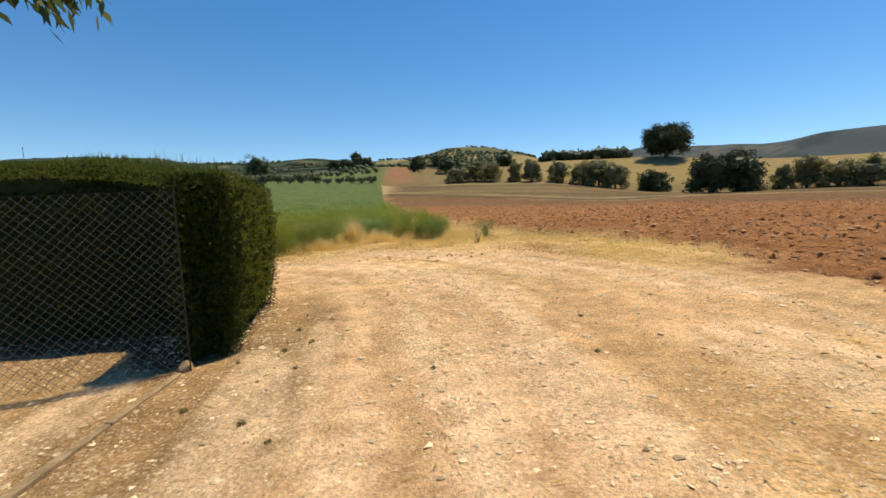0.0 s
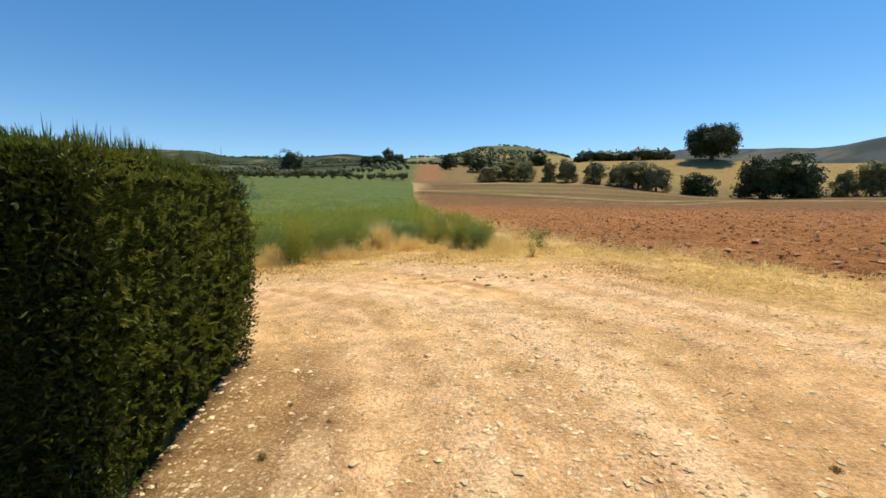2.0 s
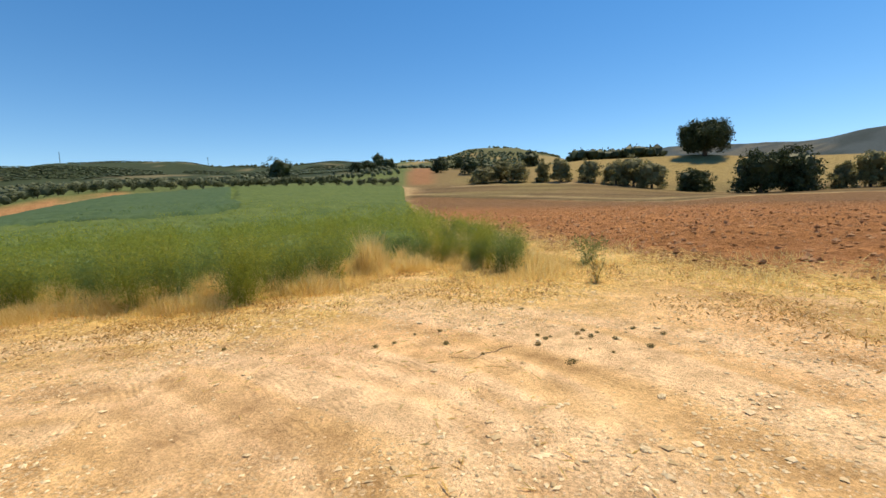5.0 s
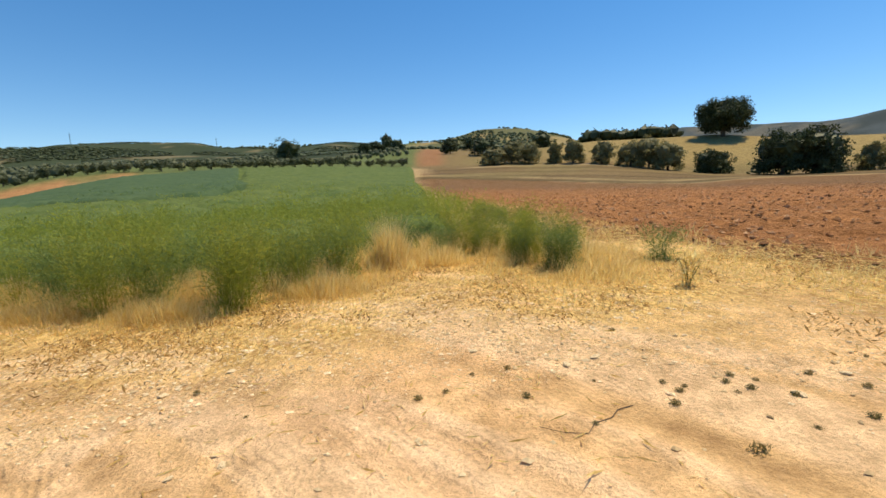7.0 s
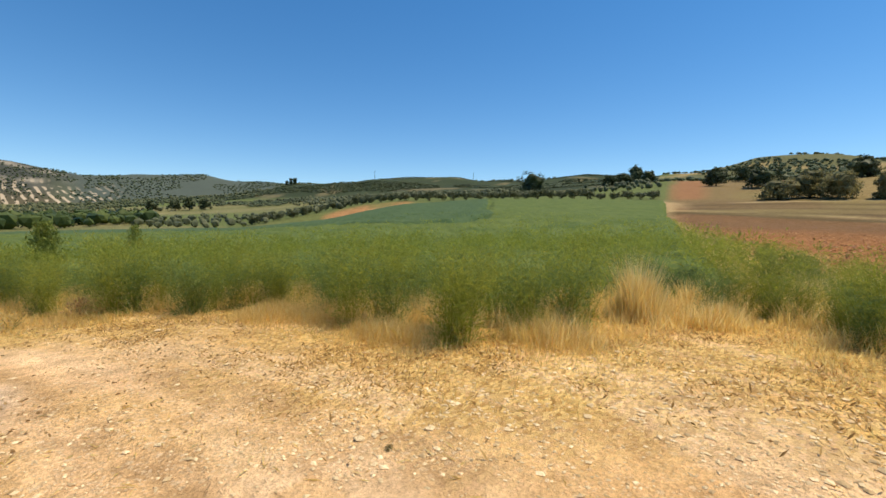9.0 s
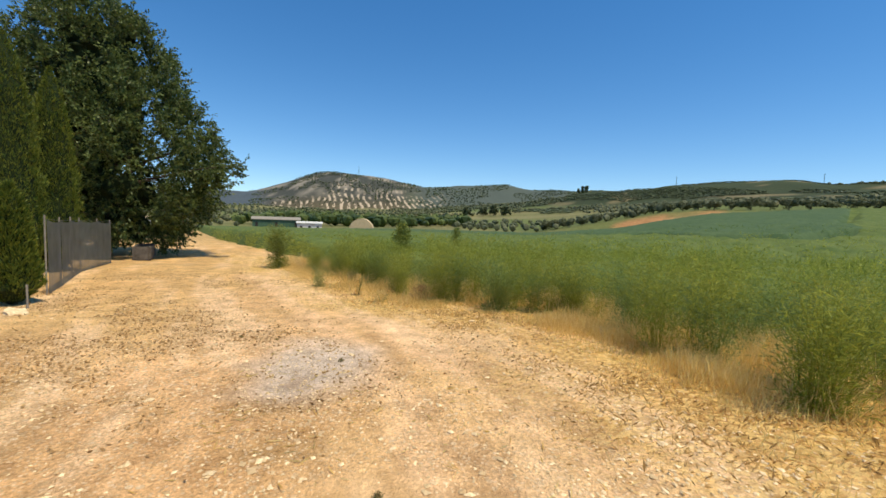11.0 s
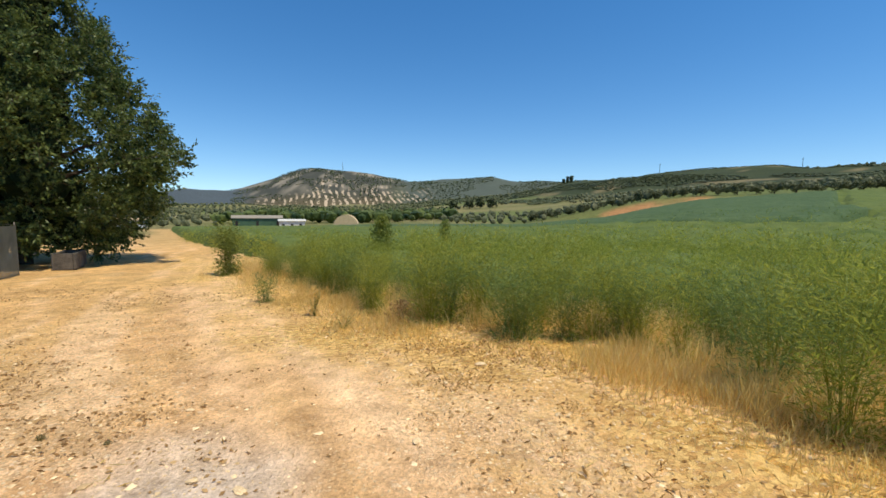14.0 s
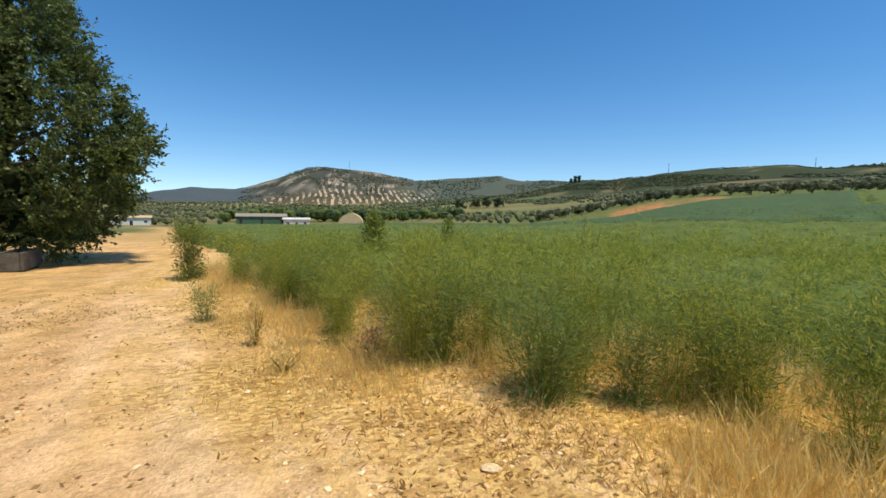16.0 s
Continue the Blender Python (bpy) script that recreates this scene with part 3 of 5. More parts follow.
    lay(ease(r, 900, 1100) * ease(az, 58, 70) * ease(az, 80, 76) * ease(swell(x, y, 110, 35), 0.5, 0.62), (0.1, 0.115, 0.065))
    # far mountain: distance haze painted as blue-grey soil, with lighter and darker patches
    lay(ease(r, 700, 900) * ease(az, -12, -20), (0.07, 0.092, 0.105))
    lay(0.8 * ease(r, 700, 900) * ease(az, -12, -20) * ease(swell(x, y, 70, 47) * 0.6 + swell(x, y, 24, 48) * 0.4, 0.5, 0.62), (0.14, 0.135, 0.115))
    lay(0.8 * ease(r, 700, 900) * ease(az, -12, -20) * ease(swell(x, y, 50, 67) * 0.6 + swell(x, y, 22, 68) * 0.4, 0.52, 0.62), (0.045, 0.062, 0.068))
    # other far ridges: the haze is put into a bluish soil colour
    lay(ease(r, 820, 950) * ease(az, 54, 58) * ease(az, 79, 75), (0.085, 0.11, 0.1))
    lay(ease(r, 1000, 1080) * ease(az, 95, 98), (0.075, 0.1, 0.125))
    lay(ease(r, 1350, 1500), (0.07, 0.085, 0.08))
    near = ease(r, 60, 25)
    kind = np.stack([near * (1 - p) * (1 - straw) * (1 - hedge_shade) * (1 - 0.6 * ash) * (1 - 0.9 * bare_sand(x, y)) * (0.35 + 0.65 * swell(x, y, 2.2, 25)), p, straw * near, ease(r, 730, 780) * ease(r + 200 * (swell(x, y, 70, 40) - 0.5), 1160, 1060) * ease(az, 72, 76) * np.maximum(ease(az, 98, 94), ease(az, 112, 106) * ease(r, 980, 920)) * ease(swell(x, y, 90, 38), 0.2, 0.35)], 1)
    return np.concatenate([np.clip(col, 0, 1), np.ones((len(x), 1))], 1), kind


gx, gy, gf = polar_grid(0.02, 4300, 570, 430)
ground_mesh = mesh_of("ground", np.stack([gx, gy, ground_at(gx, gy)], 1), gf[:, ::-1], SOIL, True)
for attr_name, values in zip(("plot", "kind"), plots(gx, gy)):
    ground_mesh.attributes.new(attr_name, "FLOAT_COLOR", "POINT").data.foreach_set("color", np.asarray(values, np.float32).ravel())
ground = tagged(new("ground", ground_mesh), "stony pale dirt track, red ploughed soil and dry hills", "ground", kind="structure")


# ---- field of feathery green plants ----
def fern(seed, height, spread, leaves, length, width, lean=0.0):
    """Feathery plant: thin arching stems set with fine needle sprays. Returns stems and foliage."""
    rng = np.random.default_rng(seed)
    stems, foliage = [], []
    count = max(4, int(leaves / 110))
    per = leaves // count
    for k in range(count):
        a = rng.uniform(0, 2 * math.pi)
        out = spread * rng.uniform(0.25, 1.0)
        h = height * rng.uniform(0.7, 1.08)
        tip = np.array([math.cos(a) * out, math.sin(a) * out, h])
        t = np.linspace(0, 1, 5)[:, None]
        line = np.concatenate([tip[:2] * t**1.6, h * (1 - (1 - t) ** 1.5)], 1) + np.array([math.cos(a), math.sin(a), 0]) * 0.05
        stems.append(tube(line, 0.0034 * (1 - 0.7 * t[:, 0]), 3))
        u = rng.uniform(0.0, 1.0, per) ** 1.25
        base = np.stack([np.interp(u, t[:, 0], line[:, c]) for c in range(3)], 1)
        bough = unit(rng, per) * np.array([1, 1, 0.55])
        base = base + bough * (spread * 0.62 * (1.2 - 0.7 * u) * rng.uniform(0, 1, per) ** 0.7)[:, None]
        way = (bough + unit(rng, per) * 0.7 + np.array([0, 0, 0.45]))
        way = way / np.linalg.norm(way, axis=1, keepdims=True) * (length * rng.uniform(0.5, 1.2, per))[:, None]
        base[:, 2] = np.maximum(base[:, 2], 0.06)
        foliage.append(slivers(base, way, width * rng.uniform(0.6, 1.3, per), rng))
    return join(stems), join(foliage)


rng = np.random.default_rng(5)
fern_kinds = [fern(40 + k, h, s, 1900, 0.105, 0.0105) for k, (h, s) in enumerate(((1.25, 0.5), (1.1, 0.62), (1.4, 0.55), (0.95, 0.45)))]
fern_models = []
for k, (stem, foliage) in enumerate(fern_kinds):
    ob = thing("asparagus_plant", (0, 0, 0), "feathery green asparagus fern at the field edge", "plant", "plants along the field edge")
    part("stem", stem, FERN, ob)
    part("foliage", foliage, FERN if k % 2 == 0 else FERN_BLUE, ob)
    fern_models.append(ob)


def along(line, step, rng, jitter=0.3):
    """Points along a line, about step apart."""
    out = []
    for (ax, ay), (bx, by) in zip(line, line[1:]):
        d = math.hypot(bx - ax, by - ay)
        for k in range(max(1, int(d / step))):
            t = (k + rng.uniform(0.1, 0.9)) / max(1, int(d / step))
            out.append((ax + (bx - ax) * t + rng.normal(0, jitter), ay + (by - ay) * t + rng.normal(0, jitter)))
    return out


edge_spots = [(-5.45, 13.55), (-0.5, 15.3), (-1.0, 16.2), (-1.9, 19.0), (-4.5, 15.4), (-10.6, 12.55), (-12.0, 11.7)] + along(FIELD[:11], 0.42, rng, 0.22) + along([(x, y + 0.9) for x, y in FIELD[3:11]], 0.5, rng, 0.3) + along([(-0.3, 15.4), (-2.0, 28.0)], 0.32, rng, 0.22) + along([(-0.6, 15.3), (-1.9, 17.4), (-3.0, 17.4)], 0.3, rng, 0.25) + [(-7.5, 13.6), (-8.2, 13.85), (-9.2, 13.9)]
edge_spots = edge_spots[:4] + [p for p in edge_spots[4:] if math.hypot((p[0] + 3.65) / 0.75, (p[1] - 16.2) / 1.3) > 1]
for k, (x, y) in enumerate(edge_spots):
    m = pose(x, y, float(ground_at(x, y)) - 0.02, rng.uniform(-6, 6), rng.uniform(-6, 6), rng.uniform(0, 360))
    model = fern_models[k % 4]
    size = rng.uniform(0.7, 1.08) * (0.66 if x > -2.5 else 1.0)
    if k < 4:
        model.matrix_basis, model.scale = m, (0.85 if k else 1.0,) * 3
        continue
    ob = copy_thing(model, m)
    ob.scale = (size,) * 3


def planted(poly, x0, y0, x1, y1, dx, dy, rng, least, most_r, least_r=0.0):
    """Plants on a jittered grid within an outline, at least so far from its border."""
    x, y = np.meshgrid(np.arange(x0, x1, dx), np.arange(y0, y1, dy))
    x, y = x.ravel() + rng.uniform(-0.5, 0.5, x.size) * dx, y.ravel() + rng.uniform(-0.5, 0.5, x.size) * dy
    r = np.hypot(x - OX, y - OY)
    ok = (border(poly, x, y) > least) & (r < most_r) & (r >= least_r)
    return x[ok], y[ok]


def stuffed(name, spots, kinds, rng, material, label, category, smin=0.8, smax=1.2):
    """Many small plants as one mesh."""
    chunks = []
    z = ground_at(*spots)
    for x, y, h in zip(*spots, z):
        v, f = kinds[rng.integers(len(kinds))]
        a, s = rng.uniform(0, 2 * math.pi), rng.uniform(smin, smax)
        c, d = math.cos(a) * s, math.sin(a) * s
        chunks.append((np.stack([v[:, 0] * c - v[:, 1] * d + x, v[:, 0] * d + v[:, 1] * c + y, v[:, 2] * s + h], 1), f))
    return tagged(new(name, mesh_of(name, *join(chunks), material)), label, category, kind="stuff")


mid_kinds = [fern(60 + k, 1.15, 0.62, 720, 0.13, 0.0125)[1] for k in range(4)]
far_kinds = [fern(70 + k, 1.12, 0.9, 150, 0.22, 0.036)[1] for k in range(4)]
stuffed("asparagus_crop", planted(FIELD, -32, 8, 2, 32, 0.85, 0.85, rng, 0.9, 21), mid_kinds, rng, FERN, "dense feathery green asparagus crop in the field", "crop")
# a dip crosses the field: beyond it the crop is greyer
FAR_PLOT = [(-22, 39), (-26, 50), (-30, 60), (-41, 75), (-58, 106), (-84, 152), (-240, 120), (-240, 0), (-75, 33), (-34, 36.5), (-26, 36.5)]
fx, fy = planted(FIELD, -75, -10, 2, 75, 1.7, 1.7, rng, 0.8, 62, 20)
past = border(FAR_PLOT, fx, fy)
near_side, far_side = past < -0.8, past > 0.8
stuffed("asparagus_crop", (fx[near_side], fy[near_side]), far_kinds, rng, FERN, "feathery green asparagus crop further out in the field", "crop")
stuffed("asparagus_crop", (fx[far_side], fy[far_side]), far_kinds, rng, FERN_BLUE, "greyer green asparagus crop beyond the dip in the field", "crop")

# the closed canopy of the crop, over the gaps between plants
cx, cy, cf = polar_grid(4, 200, 340, 460, -2, 112)
inner = border(FIELD, cx, cy)
cr = np.hypot(cx - OX, cy - OY)
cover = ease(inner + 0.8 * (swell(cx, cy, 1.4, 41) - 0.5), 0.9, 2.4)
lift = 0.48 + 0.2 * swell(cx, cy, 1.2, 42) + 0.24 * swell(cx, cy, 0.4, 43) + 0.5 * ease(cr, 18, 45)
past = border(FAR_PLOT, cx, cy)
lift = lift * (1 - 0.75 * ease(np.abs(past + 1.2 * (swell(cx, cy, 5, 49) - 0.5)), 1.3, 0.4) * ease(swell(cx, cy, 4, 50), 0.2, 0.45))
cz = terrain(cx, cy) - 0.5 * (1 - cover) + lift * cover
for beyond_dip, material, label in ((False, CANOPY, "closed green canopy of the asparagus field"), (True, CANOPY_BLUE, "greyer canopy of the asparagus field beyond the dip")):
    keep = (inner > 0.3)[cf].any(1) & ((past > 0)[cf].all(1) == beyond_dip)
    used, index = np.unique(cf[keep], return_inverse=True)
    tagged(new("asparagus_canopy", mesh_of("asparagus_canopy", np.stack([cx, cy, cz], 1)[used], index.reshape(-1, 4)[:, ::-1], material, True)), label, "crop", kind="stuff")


# ---- trees ----
def blob(rng, n, level=1):
    """n rough lumps of unit radius about the origin: verts (n, k, 3) and the faces of one."""
    b = bmesh.new()
    bmesh.ops.create_icosphere(b, subdivisions=level, radius=1.0)
    b.verts.index_update()
    v, f = np.array([p.co[:] for p in b.verts]), np.array([[p.index for p in q.verts] for q in b.faces])
    b.free()
    return v[None] * (1 + rng.uniform(-0.28, 0.22, (n, len(v), 1))), f


def lumps(rng, centres, radii, level=1):
    """Rough lumps at centres with radii (n, 3)."""
    v, f = blob(rng, len(centres), level)
    v = v * np.asarray(radii)[:, None, :] + np.asarray(centres)[:, None, :]
    k = v.shape[1]
    return v.reshape(-1, 3), (f[None] + k * np.arange(len(centres))[:, None, None]).reshape(-1, 3)


def crown(seed, height, radius, low, clusters, leaves, size, squash=1.0, core=0.5, solid=0.2, skirt=0):
    """Leaves in uneven clusters over a rounded crown that reaches from low to height; solid: the dense twigs within."""
    rng = np.random.default_rng(seed)
    mid, half = (low + height) / 2, (height - low) / 2
    d = unit(rng, clusters)
    d[:, :2] *= np.where(d[:, 2] < 0, 1 / np.sqrt(1.02 - d[:, 2] ** 2) ** 0.75, 1.0)[:, None]
    lump = 0.78 + 0.26 * rng.uniform(0, 1, clusters)
    reach = rng.uniform(core, 1.0, clusters)
    c = d * np.stack([radius * lump, radius * lump, half * lump], 1) * reach[:, None] + [0, 0, mid]
    if skirt:
        a = rng.uniform(0, 2 * math.pi, skirt)
        q = radius * rng.uniform(0.45, 0.92, skirt)
        c = np.concatenate([c, np.stack([q * np.cos(a), q * np.sin(a), low + rng.uniform(0.03, 0.3, skirt) * height], 1)])
        clusters += skirt
    spread = radius * 0.2
    n = clusters * leaves
    off = unit(rng, n) * spread * (1.15 * rng.uniform(0, 1, n) ** 0.6)[:, None] * [1, 1, 0.75 * squash]
    base = np.repeat(c, leaves, 0) + off
    base[:, 2] = np.maximum(base[:, 2], low * 0.85 + rng.uniform(0, 0.3, n))
    way = unit(rng, n) + 0.5 * off / spread
    way = way / np.linalg.norm(way, axis=1, keepdims=True) * (size * rng.uniform(0.6, 1.3, n))[:, None]
    out = slivers(base, way, size * rng.uniform(0.45, 0.75, n), rng)
    if solid:
        some = c[:: 2]
        inward = some + (np.array([0, 0, mid]) - some) * 0.3
        hearts = np.array([0, 0, mid]) + unit(rng, 9) * np.array([radius, radius, half]) * 0.38
        out = join([out, lumps(rng, inward, np.full((len(some), 3), radius * solid) * [1, 1, 0.9]), lumps(rng, hearts, np.full((9, 3), 0.4 if size > 0.4 else 0.2) * [radius, radius, half], 2)])
    return out, c


def tree(name, at, seed, height, radius, low, clusters, leaves, size, material, label, category="tree", group="", girth=None, squash=1.0, solid=0.2, boughs=4, skirt=0):
    ob = thing(name, at, label, category, group, turn=seed * 37 % 360)
    foliage, centres = crown(seed, height, radius, low, clusters, leaves, size, squash, solid=solid, skirt=skirt)
    rng, girth = np.random.default_rng(seed), girth or 0.035 * height
    fork = max(low, height * 0.2)
    part("trunk", tube([(0, 0, -0.3), (0.05 * fork, 0.02, fork * 0.5), (0.02, 0.04 * fork, fork), (0, 0, height * 0.6)], [girth * 1.25, girth, girth * 0.85, girth * 0.3], 8), BARK, ob)
    for c in centres[rng.permutation(len(centres))[:boughs]]:
        a = np.array([0, 0, fork * rng.uniform(0.8, 1.2)])
        part("limb", tube([a, a + (c - a) * 0.5 + [0, 0, 0.06 * height], c], [girth * 0.5, girth * 0.28, girth * 0.1], 5), BARK, ob)
    part("crown", foliage, material, ob)
    return ob


def standing(az, r, sink=0.1):
    x, y = polar(az, r)
    return (x, y, float(ground_at(x, y)) - sink)


# the lone oak on the golden hill and the growth along its foot
tree("holm_oak", standing(-28.4, 221), 1, 16.0, 10.4, 1.6, 190, 110, 0.8, HOLM, "large lone dark holm oak on the golden pasture hill", girth=0.9, solid=0.2, boughs=6)
for k, (az, r, h, w) in enumerate(((-34.0, 150, 13.0, 7.4), (-36.5, 152, 12.4, 7.4))):
    tree("holm_oak", standing(az, r), 11 + k, h, w, 0.0, 90, 70, 0.7, HOLM, "broad dense dark holm oak at the foot of the pasture", group="oaks at the field", skirt=30)
tree("holm_oak", standing(-27.7, 158), 15, 7.8, 5.4, 0.0, 50, 50, 0.7, HOLM, "low rounded dark holm oak at the foot of the pasture", group="oaks at the field", skirt=24)
for k, (az, r, h, w) in enumerate(((-23.3, 160, 10.5, 5.4), (-21.3, 163, 11.5, 5.8), (-19.3, 165, 10.8, 5.6), (-16.0, 166, 9.8, 4.4), (-12.6, 168, 9.8, 4.2), (-10.4, 170, 8.8, 3.2), (-7.0, 172, 9.5, 5.8), (-4.8, 175, 9.5, 5.6), (-2.6, 172, 7.5, 6.4), (-40.4, 158, 7.5, 3.2), (-42.3, 162, 11, 4.6), (-44.6, 165, 9, 5.0), (-47, 165, 9, 6.0))):
    tree("shrub", standing(az, r), 21 + k, h, w, 0.0, 34, 46, 0.6, SHRUB, "grey-green tall shrub along the pasture foot", "shrub", "shrubs along the pasture foot", skirt=16)
for k, (az, r, h, w) in enumerate(((3.3, 250, 10, 6.2), (0.6, 290, 10, 6), (-8.5, 230, 9, 5.5), (-1.0, 215, 8.5, 7), (24.0, 290, 15, 9.5), (11.7, 420, 16, 7.5), (10.3, 330, 9, 6), (13.0, 330, 9, 6.5), (14.6, 320, 8, 6))):
    tree("field_tree", standing(az, r), 41 + k, h, w, 0.3, 40, 44, 0.8, HOLM, "dark rounded evergreen tree on the far slope", group="trees on the far slope", skirt=12)

# olive trees in a row behind the field
olive = tree("olive_tree", standing(9.5, 180), 61, 4.0, 2.8, 0.3, 30, 36, 0.4, OLIVE, "grey-green olive tree in a row behind the field", group="olive row behind the field")
az = 10.9
while az < 60:
    r = 178 + 12 * float(swell(az, 0, 7, 51)) + (6 if az > 41 else 0)
    copy_thing(olive, pose(*standing(az, r), 0, 0, az * 77 % 360)).scale = (0.75 + 0.55 * float(swell(az, 3, 1.1, 52)),) * 3
    az += 1.35 + 0.5 * float(swell(az, 9, 2, 53))


def grove(name, seed, az0, az1, r0, r1, step, height, cards, material, label, hole=0.35, patch=60, row=1.0, loose=0.1, wide=0.52, tall=0.46):
    """A far grove as one mesh of small crowns set in rows."""
    rng = np.random.default_rng(seed)
    a = radians(20 + 17 * seed)
    g = np.arange(-r1, r1, step)
    u, v = np.meshgrid(g, g * row)
    u, v = u.ravel(), v.ravel()
    x, y = OX + u * math.cos(a) - v * math.sin(a), OY + u * math.sin(a) + v * math.cos(a)
    x, y = x + rng.normal(0, step * loose, x.size), y + rng.normal(0, step * loose, x.size)
    r, az = np.hypot(x - OX, y - OY), np.degrees(np.arctan2(-(x - OX), y - OY))
    ok = (r > r0) & (r < r1) & (az > az0) & (az < az1) & (swell(x, y, patch, 70 + seed) > hole) & (border(FIELD, x, y) < -9)
    x, y = x[ok], y[ok]
    n = len(x)
    size = height * rng.uniform(0.7, 1.25, n)
    mid = np.stack([x, y, ground_at(x, y) + size * 0.5], 1)
    shape = lumps(rng, mid, size[:, None] * np.array([wide, wide, tall]) * rng.uniform(0.8, 1.2, (n, 3)))
    if cards:
        d = unit(rng, n * cards)
        k = np.repeat(size, cards)
        base = np.repeat(mid, cards, 0) + d * (k * rng.uniform(0.35, 0.5, n * cards))[:, None]
        way = (unit(rng, n * cards) + 0.5 * d) * (k * 0.16)[:, None]
        shape = join([shape, slivers(base, way, k * 0.14, rng)])
    return tagged(new(name, mesh_of(name, *shape, material)), label, "trees", kind="stuff")


# far woods: distance haze painted as a lighter leaf green
HAZED_WOOD = leafy("far_scrub_hazed_leaf", (0.08, 0.105, 0.045), (0.125, 0.15, 0.068), 0.2)
GROVE = leafy("olive_grove_leaf", (0.09, 0.105, 0.05), (0.17, 0.18, 0.09), 0.2)
grove("olive_grove", 1, 9, 42, 180, 330, 9.0, 3.0, 10, GROVE, "rows of grey-green olive trees below the ridge", 0.46, 55)
grove("olive_grove", 1, 42, 110, 180, 480, 9.0, 3.0, 10, GROVE, "rows of grey-green olive trees on pale soil", 0.46, 55)
grove("olive_grove", 2, 57, 110, 480, 760, 10.0, 3.2, 4, GROVE, "olive rows on the middle slopes", 0.42, 80)
grove("olive_grove", 3, 73, 104, 760, 1080, 12.0, 3.0, 0, GROVE, "olive trees in rows on the stony hill", 0.5, 45, 1.0, 0.12)
grove("wood", 7, 73, 98, 1060, 1330, 8.0, 2.6, 0, HAZED_WOOD, "dark scrub on the summit of the stony hill", 0.55, 45, 1.0, 0.4, 0.8)
grove("wood", 4, 12, 64, 380, 745, 4.4, 1.6, 0, HAZED_WOOD, "dark evergreen scrub on the far ridge", 0.45, 60, loose=0.35, wide=1.3, tall=0.28)
grove("wood", 9, 53, 76, 800, 1330, 9.0, 2.6, 0, HAZED_WOOD, "sparse trees on the far ridge", 0.35, 60, 1.0, 0.4, 0.9)
grove("wood", 5, -12, 9, 300, 720, 7.0, 3.0, 6, HAZED_WOOD, "dark scattered trees on the far hill", 0.58, 45, 1.0, 0.35, 0.7)
grove("wood", 6, -24, -13.5, 234, 268, 4.2, 6.0, 16, HOLM, "dark wood behind the crest of the pasture", 0.0, 60)
grove("wood", 8, 70, 100, 205, 300, 7.0, 5.5, 14, BROAD, "green trees round the far sheds", 0.45, 40)


